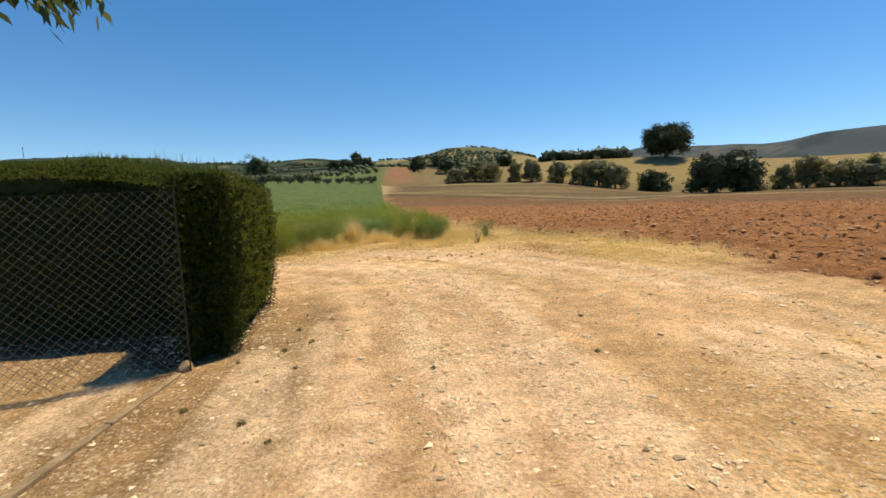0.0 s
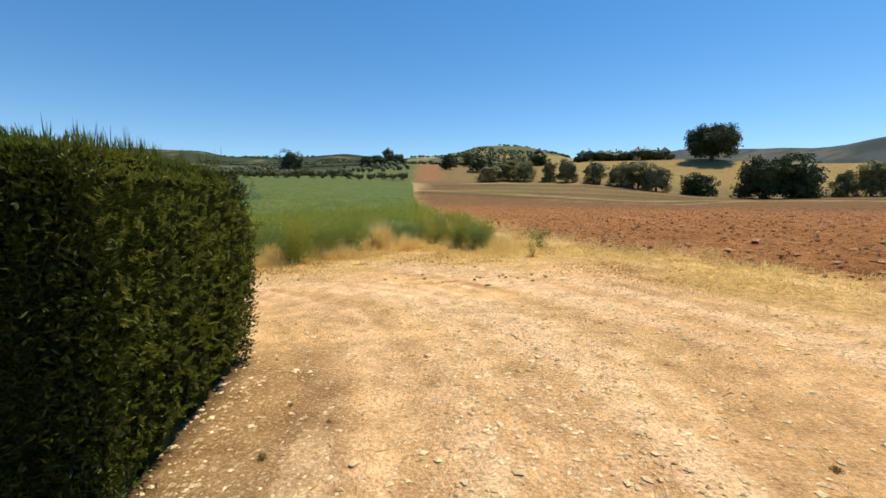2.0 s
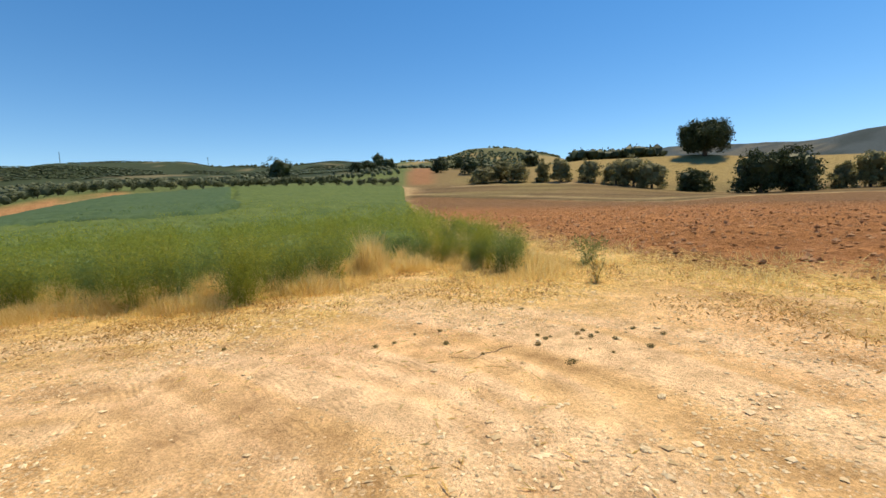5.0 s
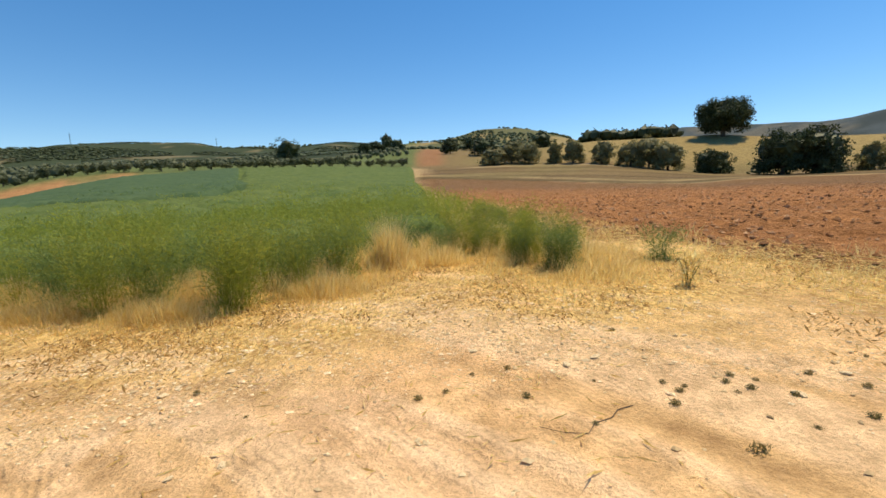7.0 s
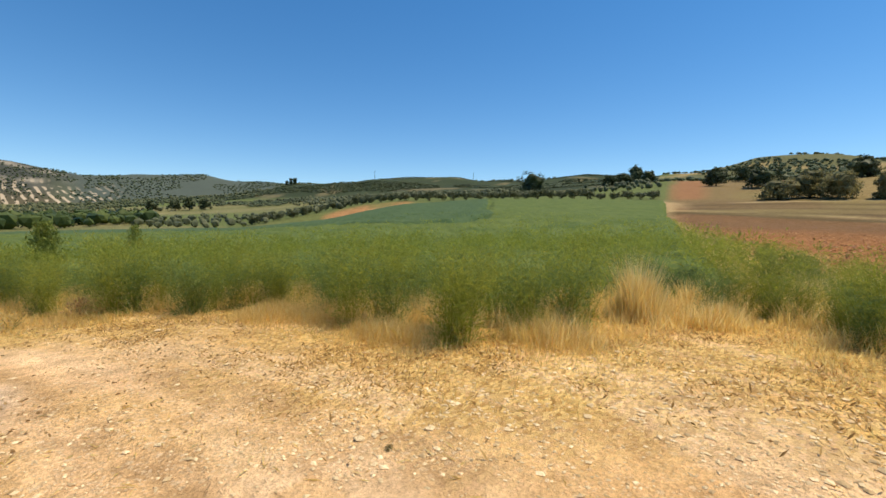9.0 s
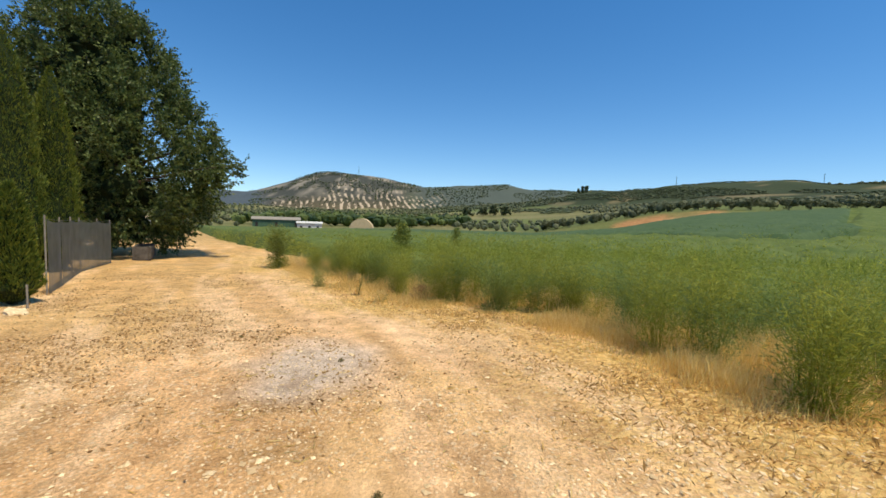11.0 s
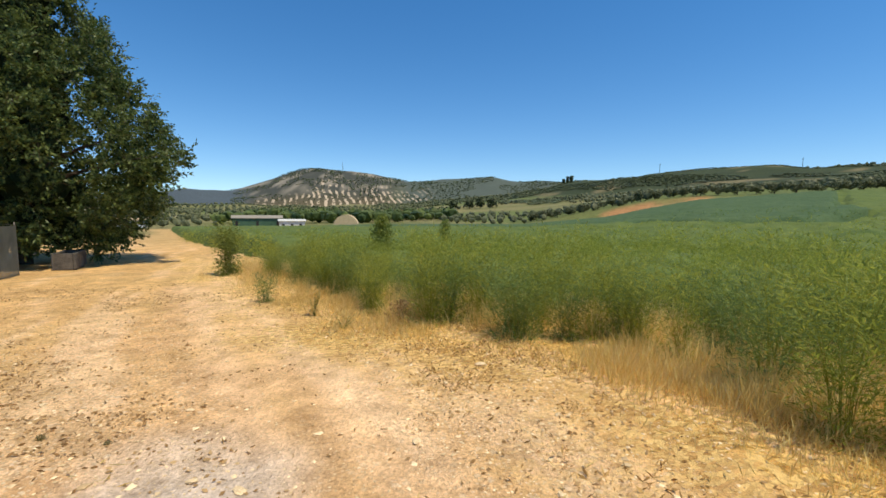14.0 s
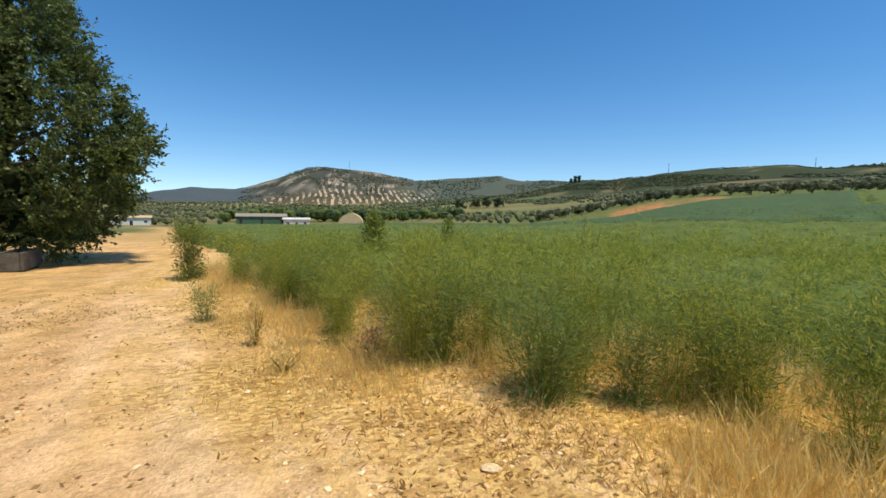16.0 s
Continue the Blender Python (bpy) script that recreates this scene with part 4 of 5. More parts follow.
# ---- the fenced garden at the start: hedge, mesh fence, kerb, overhanging branch ----
def hedge():
    """Clipped conifer hedge: a long body and a narrower end, cores coloured as inner shade, lit sprays over the faces,
    shoots on top.
    """
    rng = np.random.default_rng(91)
    ob = thing("hedge", (0, 0, 0), "dense clipped dark green conifer hedge, shoots on top", "hedge")
    body = [np.array(p) for p in ((-2.6, 5.1), (-2.98, 6.62), (-6.2, 6.7), (-6.2, 5.1))]
    end = [np.array(p) for p in ((-2.42, 4.36), (-2.64, 5.3), (-3.14, 5.3), (-2.74, 4.2))]

    def top(x, y):
        return 1.95 + 0.24 * ease(-x, 2.9, 4.6) * ease(y, 4.5, 5.6) + 0.05 * (swell(x, y, 0.5, 92) - 0.5)

    def on(quad, u, v):
        a, b, c, d = quad
        return (a * (1 - u[..., None]) + d * u[..., None]) * (1 - v[..., None]) + (b * (1 - u[..., None]) + c * u[..., None]) * v[..., None]

    # cores, a little within the sprays, near-black to paint the inner shade
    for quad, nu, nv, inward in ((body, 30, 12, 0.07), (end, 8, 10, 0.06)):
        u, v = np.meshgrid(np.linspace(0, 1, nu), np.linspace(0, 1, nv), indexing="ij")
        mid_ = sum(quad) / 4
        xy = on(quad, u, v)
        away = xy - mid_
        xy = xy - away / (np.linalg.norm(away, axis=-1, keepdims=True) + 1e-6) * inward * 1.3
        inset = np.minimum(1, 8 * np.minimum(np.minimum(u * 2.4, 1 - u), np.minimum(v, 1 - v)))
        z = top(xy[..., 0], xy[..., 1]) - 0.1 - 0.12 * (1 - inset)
        verts = np.concatenate([np.concatenate([xy, z[..., None]], -1).reshape(-1, 3), np.concatenate([xy, np.full((nu, nv, 1), -0.4)], -1).reshape(-1, 3)])
        faces = [(i * nv + j, (i + 1) * nv + j, (i + 1) * nv + j + 1, i * nv + j + 1) for i in range(nu - 1) for j in range(nv - 1)]
        n = nu * nv
        ring = [i * nv for i in range(nu)] + [(nu - 1) * nv + j for j in range(1, nv)] + [i * nv + nv - 1 for i in range(nu - 2, -1, -1)] + [j for j in range(nv - 2, 0, -1)]
        faces += [(p, p + n, q + n, q) for p, q in zip(ring, ring[1:] + ring[:1])]
        part("core", (verts, np.array(faces)), SHADE_CORE, ob)
    # sprays over the faces, the rounded corners and the top
    spots, outs = [], []
    for quad, p, q, count in ((body, 0, 1, 15500), (body, 3, 0, 13500), (body, 1, 2, 2500), (end, 0, 1, 9500), (end, 3, 0, 4500), (end, 2, 3, 9000)):
        p, q = quad[p], quad[q]
        t = rng.uniform(0, 1, count)
        at = p * (1 - t[:, None]) + q * t[:, None]
        way = np.array([q[1] - p[1], p[0] - q[0]]) / np.hypot(*(q - p))
        way = -way if np.dot(way, sum(quad) / 4 - (p + q) / 2) > 0 else way
        h = rng.uniform(0.0, 1, count) ** 0.75 * top(at[:, 0], at[:, 1])
        bulge = 0.11 * (swell(at[:, 0] + 2 * at[:, 1], h, 0.35, 95) - 0.5) + 0.17 * np.sin(np.pi * np.clip(h / 1.95, 0, 1) ** 1.3) - 0.04 - 0.04 * ease(h, 0.35, 0.0) - 0.06 * ease(h, 1.6, 1.95)
        spots.append(np.concatenate([at + way * bulge[:, None], (h - 0.12)[:, None]], 1))
        outs.append(np.tile([*way, 0.55], (count, 1)))
    for p, way in ((end[0], np.array([0.75, -0.66])), (body[1], np.array([0.6, 0.8])), (end[3], np.array([-0.4, -0.9]))):
        h = rng.uniform(0.0, 1, 3000) ** 0.8 * top(p[0], p[1])
        at = p + way * (rng.uniform(-0.12, 0.07, (3000, 1)) + (0.1 * np.sin(np.pi * np.clip(h / 1.9, 0, 1)))[:, None]) + np.array([way[1], -way[0]]) * rng.normal(0, 0.08, (3000, 1))
        spots.append(np.concatenate([at, (h - 0.12)[:, None]], 1))
        outs.append(np.tile([*way, 0.55], (3000, 1)))
    sides = len(spots)
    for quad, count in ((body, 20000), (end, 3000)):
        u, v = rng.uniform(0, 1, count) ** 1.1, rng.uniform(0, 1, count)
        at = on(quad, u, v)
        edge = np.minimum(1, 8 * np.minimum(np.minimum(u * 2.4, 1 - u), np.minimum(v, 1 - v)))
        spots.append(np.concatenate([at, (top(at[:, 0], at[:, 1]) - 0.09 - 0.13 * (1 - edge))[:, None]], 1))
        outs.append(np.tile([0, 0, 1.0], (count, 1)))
    # each spray is a small fan of four leaves; sunlight on the top is painted as paler leaves
    for name, chosen, material, label in (("side_foliage", slice(0, sides), HEDGE, ""), ("top_foliage", slice(sides, None), HEDGE_TIP_LIT_TOP, "clipped top, its sunlight painted as a paler leaf colour")):
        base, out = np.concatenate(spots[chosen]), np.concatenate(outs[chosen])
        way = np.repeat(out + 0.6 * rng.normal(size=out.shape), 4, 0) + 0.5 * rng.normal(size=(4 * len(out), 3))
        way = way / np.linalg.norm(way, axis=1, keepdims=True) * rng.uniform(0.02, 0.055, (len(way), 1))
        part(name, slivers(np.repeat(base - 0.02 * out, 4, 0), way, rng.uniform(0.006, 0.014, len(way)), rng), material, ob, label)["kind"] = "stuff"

    def fans(base, axis, pairs=8):
        """Flat feathery sprays: an axis with branchlets on both sides that shorten towards its tip."""
        n = len(base)
        flat_side = np.cross(axis, rng.normal(size=axis.shape))
        flat_side = flat_side / (np.linalg.norm(flat_side, axis=1, keepdims=True) + 1e-9) * np.linalg.norm(axis, axis=1, keepdims=True)
        at, way = [base], [axis]
        for k in range(pairs):
            t = 0.12 + 0.8 * k / pairs
            for sign in (-1, 1):
                at.append(base + axis * (t + 0.04 * sign) + rng.normal(0, 0.003, (n, 3)))
                way.append((axis * 0.32 + sign * flat_side * 0.36) * (1.05 - 0.8 * t) * rng.uniform(0.7, 1.2, (n, 1)) + rng.normal(0, 0.006, (n, 3)))
        at, way = np.concatenate(at), np.concatenate(way)
        return slivers(at, way, 0.16 * np.linalg.norm(way, axis=1) + 0.004, rng)

    # paler feathery sprays that stand out of the faces
    n = 850
    t, h = rng.uniform(0, 1, n), rng.uniform(0.1, 1.75, n)
    at = end[0] * (1 - t[:, None]) + body[1] * t[:, None] + np.array([0.04, 0.0]) + np.array([0.15, 0.03]) * np.sin(np.pi * np.clip(h / 1.95, 0, 1) ** 1.3)[:, None]
    axis = (np.array([0.6, -0.25, 0.55]) + 0.4 * rng.normal(size=(n, 3))) * rng.uniform(0.035, 0.085, (n, 1))
    part("loose_sprays", fans(np.concatenate([at, h[:, None]], 1), axis), HEDGE_TIP_LIT_TOP, ob, "paler young sprays standing out")["kind"] = "stuff"
    # thin upright shoots above the top
    n = 330
    at = on(body, 0.02 + 0.6 * rng.uniform(0, 1, n), rng.uniform(0.03, 0.97, n))
    base = np.repeat(np.concatenate([at, (top(at[:, 0], at[:, 1]) - 0.1)[:, None]], 1), 5, 0) + rng.normal(0, 0.012, (5 * n, 3))
    axis = np.repeat(np.stack([rng.normal(0, 0.03, n), rng.normal(0, 0.03, n), rng.uniform(0.08, 0.27, n) * (0.5 + 0.8 * swell(at[:, 0], at[:, 1], 0.5, 97))], 1), 5, 0)
    axis = axis * rng.uniform(0.4, 1.0, (5 * n, 1)) + rng.normal(0, 0.012, (5 * n, 3))
    part("shoot_fringe", slivers(base, axis, 0.008, rng), HEDGE_TIP_LIT_TOP, ob, "thin upright shoots above the clipped top")["kind"] = "stuff"


hedge()


def mesh_fence(name, ends, height, cell, label, z0=0.02):
    """Chain-link panel between two ends, woven of thin zigzag wires, with end posts and a top wire."""
    (ax, ay), (bx, by) = ends
    length = math.hypot(bx - ax, by - ay)
    ob = thing(name, (ax, ay, float(ground_at(ax, ay))), label, "fence", turn=math.degrees(math.atan2(by - ay, bx - ax)))
    drop = float(ground_at(bx, by) - ground_at(ax, ay)) / length
    wires = []
    thick = 0.0022
    reach = int((length + height) / cell)
    for k in range(reach):
        for way in (1, -1):
            # a slanting wire clipped to the panel
            s0 = k * cell - (height if way > 0 else 0)
            t0, t1 = (max(0, -s0), min(height, length - s0)) if way > 0 else (max(0, s0 - length), min(height, s0))
            if t1 - t0 > 0.03:
                wires.append(tube([(s0 + way * t, 0.004 * way, z0 + t + drop * (s0 + way * t)) for t in (t0, t1)], [thick] * 2, 3))
    part("chain_link", join(wires), WIRE, ob)
    for x in np.linspace(0.0, length, max(2, round(length / 2.6) + 1)):
        part("post", tube([(x, 0.03, drop * x - 0.3), (x, 0.03, drop * x + height + 0.05)], [0.007, 0.007], 6), RUST, ob)
    part("top_wire", tube([(0, 0, z0 + height), (length, 0, z0 + height + drop * length)], [0.004, 0.004], 4), RUST, ob)
    return ob


mesh_fence("chain_link_fence", ((-2.6, 3.95), (-7.6, 1.95)), 1.72, 0.085, "galvanised chain-link fence in front of the hedge")
kerb = thing("kerb", (-2.66, 3.85, float(ground_at(-2.66, 3.85))), "narrow worn concrete kerb along the garden", "kerb", kind="structure", turn=3.0)
rk = random.Random(8)
y = 0.0
while y > -8.0:
    step = 0.9 + 0.1 * rk.random()
    part("kerb_stone", box(-0.035, y - step + 0.012, -0.12, 0.03, y, 0.015 + 0.012 * rk.random(), 0.008), DIRTY, kerb)
    y -= step
tagged(new("fence_stub", mesh_of("fence_stub", *lumps(np.random.default_rng(3), [(-2.66, 3.96, float(ground_at(-2.66, 3.96)) + 0.02)], [(0.08, 0.07, 0.07)], 2), DIRTY)), "rough concrete footing lump under the fence post", "footing")

branch_tree = thing("garden_tree", (-4.9, 0.7, float(ground_at(-4.9, 0.7))), "garden tree whose leafy branch hangs over the kerb", "tree")
part("trunk", tube([(0, 0, -0.3), (0.1, 0.05, 1.2), (0.05, 0.1, 2.6), (0.1, 0.1, 4.0)], [0.16, 0.13, 0.1, 0.04], 8), BARK, branch_tree)
part("branch", tube([(0.05, 0.1, 2.5), (1.3, 0.7, 3.1), (2.3, 1.35, 3.05), (3.0, 1.7, 2.9)], [0.06, 0.04, 0.025, 0.01], 6), BARK, branch_tree)
foliage, centres = crown(96, 5.2, 1.7, 2.7, 26, 150, 0.11, solid=0.0)
rb = np.random.default_rng(97)
t = rb.uniform(0.4, 1.0, 900)
hang = np.stack([3.0 * t, 0.15 + 1.55 * t, 3.12 - 0.5 * (t - 0.6) ** 2], 1) + rb.normal(0, 0.085, (900, 3)) - [0.12, 0, 0.17]
hang_way = unit(rb, 900) * 0.6 + [0.2, 0.1, -0.8]
part("crown", join([foliage, slivers(hang, hang_way * 0.1, 0.035, rb)]), BROAD, branch_tree)

# ---- the fence, conifers and big tree further along ----
def conifer(name, at, height, radius, seed, label, leaves=17000, low=0.1):
    """Column of upright sprays round a core coloured dark as inner shade."""
    rng = np.random.default_rng(seed)
    ob = thing(name, at, label, "tree", "columnar conifers behind the fence")
    part("trunk", tube([(0, 0, -0.2), (0, 0, height * 0.9)], [0.09, 0.02], 6), BARK, ob)
    h = np.linspace(0, 1, 9)
    wide = radius * np.minimum(1, 6 * h + 0.35) * (1 - 0.35 * h) * (1 - h**5) ** 0.9
    part("core", tube([(0.04 * math.sin(9 * k), 0.04 * math.cos(7 * k), low + height * 0.97 * k) for k in h], 0.72 * wide + 0.01, 9), SHADE_CORE, ob)
    t = rng.uniform(0, 1, leaves) ** 1.15
    a = rng.uniform(0, 2 * math.pi, leaves)
    r = np.interp(t, h, wide) * (0.72 + 0.32 * swell(a * 2.2, t * height * 2.2, 0.7, seed)) * rng.uniform(0.8, 1.05, leaves)
    base = np.stack([r * np.cos(a), r * np.sin(a), low + t * height * 0.96], 1)
    way = np.stack([0.45 * np.cos(a), 0.45 * np.sin(a), np.ones(leaves)], 1) + 0.35 * rng.normal(size=(leaves, 3))
    way = way / np.linalg.norm(way, axis=1, keepdims=True) * rng.uniform(0.06, 0.16, (leaves, 1))
    part("foliage", slivers(base, way, rng.uniform(0.016, 0.034, leaves), rng), CYPRESS, ob)
    return ob


def on_ground(x, y, sink=0.05):
    return (x, y, float(ground_at(x, y)) - sink)


conifer("cypress", on_ground(-18.1, 0.35), 7.2, 0.95, 101, "tall dark columnar cypress behind the netted fence")
conifer("cypress", on_ground(-19.6, 0.7), 6.7, 0.8, 102, "yellowish-green columnar cypress behind the netted fence")
conifer("conifer_bush", on_ground(-12.9, 3.25), 2.35, 0.5, 103, "small bushy green conifer at the fence end", 11000)
def spreading_tree(at, seed, heights, radii, clusters, label):
    """Broad tree whose crown follows a profile of radii over heights: twigs set with leaves, in lobes with gaps between."""
    rng = np.random.default_rng(seed)
    ob = thing("garden_tree", at, label, "tree")
    top = heights[-1]
    part("trunk", tube([(0, 0, -0.3), (0.1, 0.05, 1.2), (-0.05, 0.15, 3.0), (0.1, 0.0, top * 0.75)], [0.36, 0.29, 0.24, 0.08], 9), BARK, ob)
    z = rng.choice(np.linspace(heights[0], top, 400), clusters, p=(w := np.interp(np.linspace(heights[0], top, 400), heights, radii) + 0.4) / w.sum())
    a = rng.uniform(0, 2 * math.pi, clusters)
    lobe = 0.76 + 0.34 * swell(2.1 * np.cos(a) + 9, 2.1 * np.sin(a) + 0.55 * z, 0.9, seed)
    rad = np.interp(z, heights, radii) * lobe * rng.uniform(0.2, 1.0, clusters) ** 0.36
    c = np.stack([rad * np.cos(a), rad * np.sin(a), z], 1)
    # a bough that reaches out of the crown over the track
    t = rng.uniform(0.45, 1.0, 26)[:, None]
    c = np.concatenate([c, np.array([1.85, 6.5, 4.75]) * t + [0, 0, 0.5 * (1 - t[0, 0])] + rng.normal(0, 0.22, (26, 3))])
    twigs, leaves = 8, 17
    n = len(c) * twigs
    mid = np.array([0, 0, np.mean(heights)])
    outward = c - mid * [1, 1, 0.7]
    outward /= np.linalg.norm(outward, axis=1, keepdims=True)
    way = np.repeat(outward, twigs, 0) * 0.7 + unit(rng, n) * 0.8 + [0, 0, 0.18]
    way = way / np.linalg.norm(way, axis=1, keepdims=True) * rng.uniform(0.3, 0.85, (n, 1))
    start = np.repeat(c, twigs, 0) + rng.normal(0, 0.16, (n, 3))
    u = rng.uniform(0.1, 1.05, (n * leaves, 1))
    base = np.repeat(start, leaves, 0) + np.repeat(way, leaves, 0) * u + rng.normal(0, 0.035, (n * leaves, 3))
    leaf = unit(rng, n * leaves) + 0.8 * np.repeat(way, leaves, 0) + [0, 0, -0.15]
    leaf *= rng.uniform(0.08, 0.17, (n * leaves, 1))
    part("crown", slivers(base, leaf, rng.uniform(0.055, 0.105, n * leaves), rng), BROAD, ob)["kind"] = "stuff"
    part("twig_layer", slivers(start - 0.25 * way, way * 1.25, 0.014, rng), BARK, ob)["kind"] = "stuff"
    # added near-black lumps whose colour stands for shade deep in the crown
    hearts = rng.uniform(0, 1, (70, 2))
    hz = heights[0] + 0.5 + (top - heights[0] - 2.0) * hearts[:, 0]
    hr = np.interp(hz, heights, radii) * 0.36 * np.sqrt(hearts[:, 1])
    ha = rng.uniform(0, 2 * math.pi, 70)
    part("inner_shade", lumps(rng, np.stack([hr * np.cos(ha), hr * np.sin(ha), hz], 1), np.full((70, 3), 0.7), 2), SHADE_CORE, ob, "dark filler lumps that paint the shade inside the crown")["kind"] = "stuff"
    for k in rng.permutation(clusters)[:16]:
        q = np.array([0, 0, min(3.2, 0.6 * c[k, 2] + 0.3)])
        part("limb", tube([q, q + (c[k] - q) * 0.45 + [0, 0, 0.4], q + (c[k] - q) * 0.8], [0.12, 0.06, 0.015], 5), BARK, ob)
    q = np.array([0, 0, 2.6])
    part("limb", tube([q, (0.6, 2.2, 3.9), (1.35, 4.8, 4.55), (1.8, 6.3, 4.75)], [0.12, 0.07, 0.03, 0.008], 6), BARK, ob)
    return ob


spreading_tree(on_ground(-28.3, -1.6), 111, (0.7, 1.3, 3.5, 5.2, 6.5, 8.1, 10.2, 11.6, 12.6), (3.6, 4.9, 5.7, 6.3, 5.7, 4.3, 3.7, 2.1, 0.7), 1150, "big dense dark green tree beside the fence")
tree("garden_tree", on_ground(-31.5, -6.5), 112, 11.0, 6.0, 0.5, 90, 110, 0.26, BROAD, "dense dark green tree behind the fence", girth=0.25, solid=0.16, boughs=6)

net_fence = thing("net_fence", on_ground(-12.4, 3.75), "wire fence with grey shade netting on thin posts", "fence")
line = [(-12.4, 3.75), (-14.1, 3.2), (-15.8, 2.65), (-17.5, 2.1), (-19.2, 1.55), (-21.2, 1.2), (-23.2, 0.8)]
for k, (x, y) in enumerate(line):
    dx, dy, dz = x + 12.4, y - 3.75, float(ground_at(x, y) - ground_at(-12.4, 3.75))
    part("post", tube([(dx, dy, dz - 0.2), (dx, dy, dz + (1.82 if k else 0.5))], [0.019, 0.018], 8), POST, net_fence)
    if k and k > 1:
        px_, py_ = line[k - 1][0] + 12.4, line[k - 1][1] - 3.75
        pz = float(ground_at(*line[k - 1]) - ground_at(-12.4, 3.75))
        g = np.linspace(0, 1, 9)
        top = 1.72 - 0.05 * np.sin(np.pi * g)
        v = np.concatenate([np.stack([px_ + (dx - px_) * g, py_ + (dy - py_) * g + 0.035 + 0.012 * np.sin(9 * g + k) * h, pz + (dz - pz) * g + z], 1) for h, z in ((0, 0 * g + 0.06), (1, top * 0.5), (0, top))])
        f = [(r * 9 + i, r * 9 + i + 1, r * 9 + i + 10, r * 9 + i + 9) for r in range(2) for i in range(8)]
        part("net", (v, np.array(f)), NET, net_fence, "grey see-through netting")
        part("top_wire", tube([(px_, py_ + 0.035, pz + 1.73), (dx, dy + 0.035, dz + 1.73)], [0.005, 0.005], 4), WIRE, net_fence)

trough = thing("trough", on_ground(-25.6, 1.2), "low grey concrete trough under the tree", "trough", turn=12)
part("basin", join([box(-0.9, -0.35, 0.12, 0.9, -0.25, 0.72, 0.02), box(-0.9, 0.25, 0.12, 0.9, 0.35, 0.72, 0.02), box(-0.9, -0.25, 0.12, -0.8, 0.25, 0.72), box(0.8, -0.25, 0.12, 0.9, 0.25, 0.72), box(-0.8, -0.25, 0.12, 0.8, 0.25, 0.2)]), CONCRETE, trough)
for x in (-0.6, 0.6):
    part("foot", box(x - 0.1, -0.3, -0.1, x + 0.1, 0.3, 0.12, 0.01), CONCRETE, trough)

# ---- far sheds and the mast ----
def shed(name, az, r, width, depth, height, roof_h, wall, roof, label, turn):
    x, y = polar(az, r)
    ob = thing(name, (x, y, float(ground_at(x, y)) - 0.3), label, "building", turn=turn)
    part("wall", box(-width / 2, -depth / 2, 0, width / 2, depth / 2, height, 0.05), wall, ob)
    e = 0.4
    v = np.array([(sx * (width / 2 + e), sy * (depth / 2 + e), height + (0 if sy else roof_h) + dz) for dz in (-0.08, 0.08) for sx in (-1, 1) for sy in (-1, 0, 1)])
    f = [(6, 9, 10, 7), (7, 10, 11, 8), (0, 1, 4, 3), (1, 2, 5, 4), (0, 3, 9, 6), (2, 8, 11, 5), (0, 6, 7, 1), (1, 7, 8, 2), (3, 4, 10, 9), (4, 5, 11, 10)]
    part("roof", (v, np.array(f)), roof, ob)
    for x in np.linspace(-width / 2 + 1.5, width / 2 - 1.5, 3):
        part("opening", box(x - 0.45, -depth / 2 - 0.04, 1.1 if x else 0.2, x + 0.45, -depth / 2 + 0.1, height - 1.0), DARK, ob)
    return ob


shed("farm_shed", 90.6, 172, 9.0, 5, 3.0, 0.6, PAINT, PAINT, "low white farm shed beyond the field", 90)
shed("farm_building", 94.6, 178, 17, 7, 3.9, 1.0, GREEN_SHEET, POST, "dark green farm building with a pale roof", 95)
shed("farm_building", 107.5, 185, 11, 7, 2.8, 0.6, PAINT, STRAWBALE, "long pale farm building behind the field", 105)
x, y = polar(84.0, 185)
tunnel = thing("polytunnel", (x, y, float(ground_at(x, y)) - 0.2), "pale arched plastic tunnel beyond the field", "greenhouse", turn=80)
arc = [(4.9 * math.cos(w), 4.7 * math.sin(w)) for w in np.linspace(0, math.pi, 17)]
v = np.array([(a, yy, b) for yy in np.linspace(-5, 5, 6) for a, b in arc])
part("cover", (v, np.array([(r * 17 + i, r * 17 + i + 1, r * 17 + i + 18, r * 17 + i + 17) for r in range(5) for i in range(16)])), STRAWBALE, tunnel, smooth=True)
for yy in (-5, 5):
    v = np.array([(a * 0.99, yy, b * 0.99) for a, b in arc])
    part("end_wall", (v, np.array([(0, i, i + 1) for i in range(1, 16)])), STRAWBALE, tunnel)
x, y = polar(84.8, 1290)
mast = thing("mast", (x, y, float(ground_at(x, y)) - 1), "thin lattice radio mast on the stony hill", "mast")
for a in range(3):
    part("leg", tube([(1.4 * math.cos(a * 2.1), 1.4 * math.sin(a * 2.1), 0), (0.3 * math.cos(a * 2.1), 0.3 * math.sin(a * 2.1), 26)], [0.22, 0.16], 4), WIRE, mast)
for k in range(8):
    q = 1.4 - 1.1 * k / 8
    part("brace", tube([(q * math.cos(w), q * math.sin(w), 3.2 * k + 1.0 + 0.8 * (i % 2)) for i, w in enumerate((0, 2.1, 4.2, 6.3))], [0.1] * 4, 3), WIRE, mast)
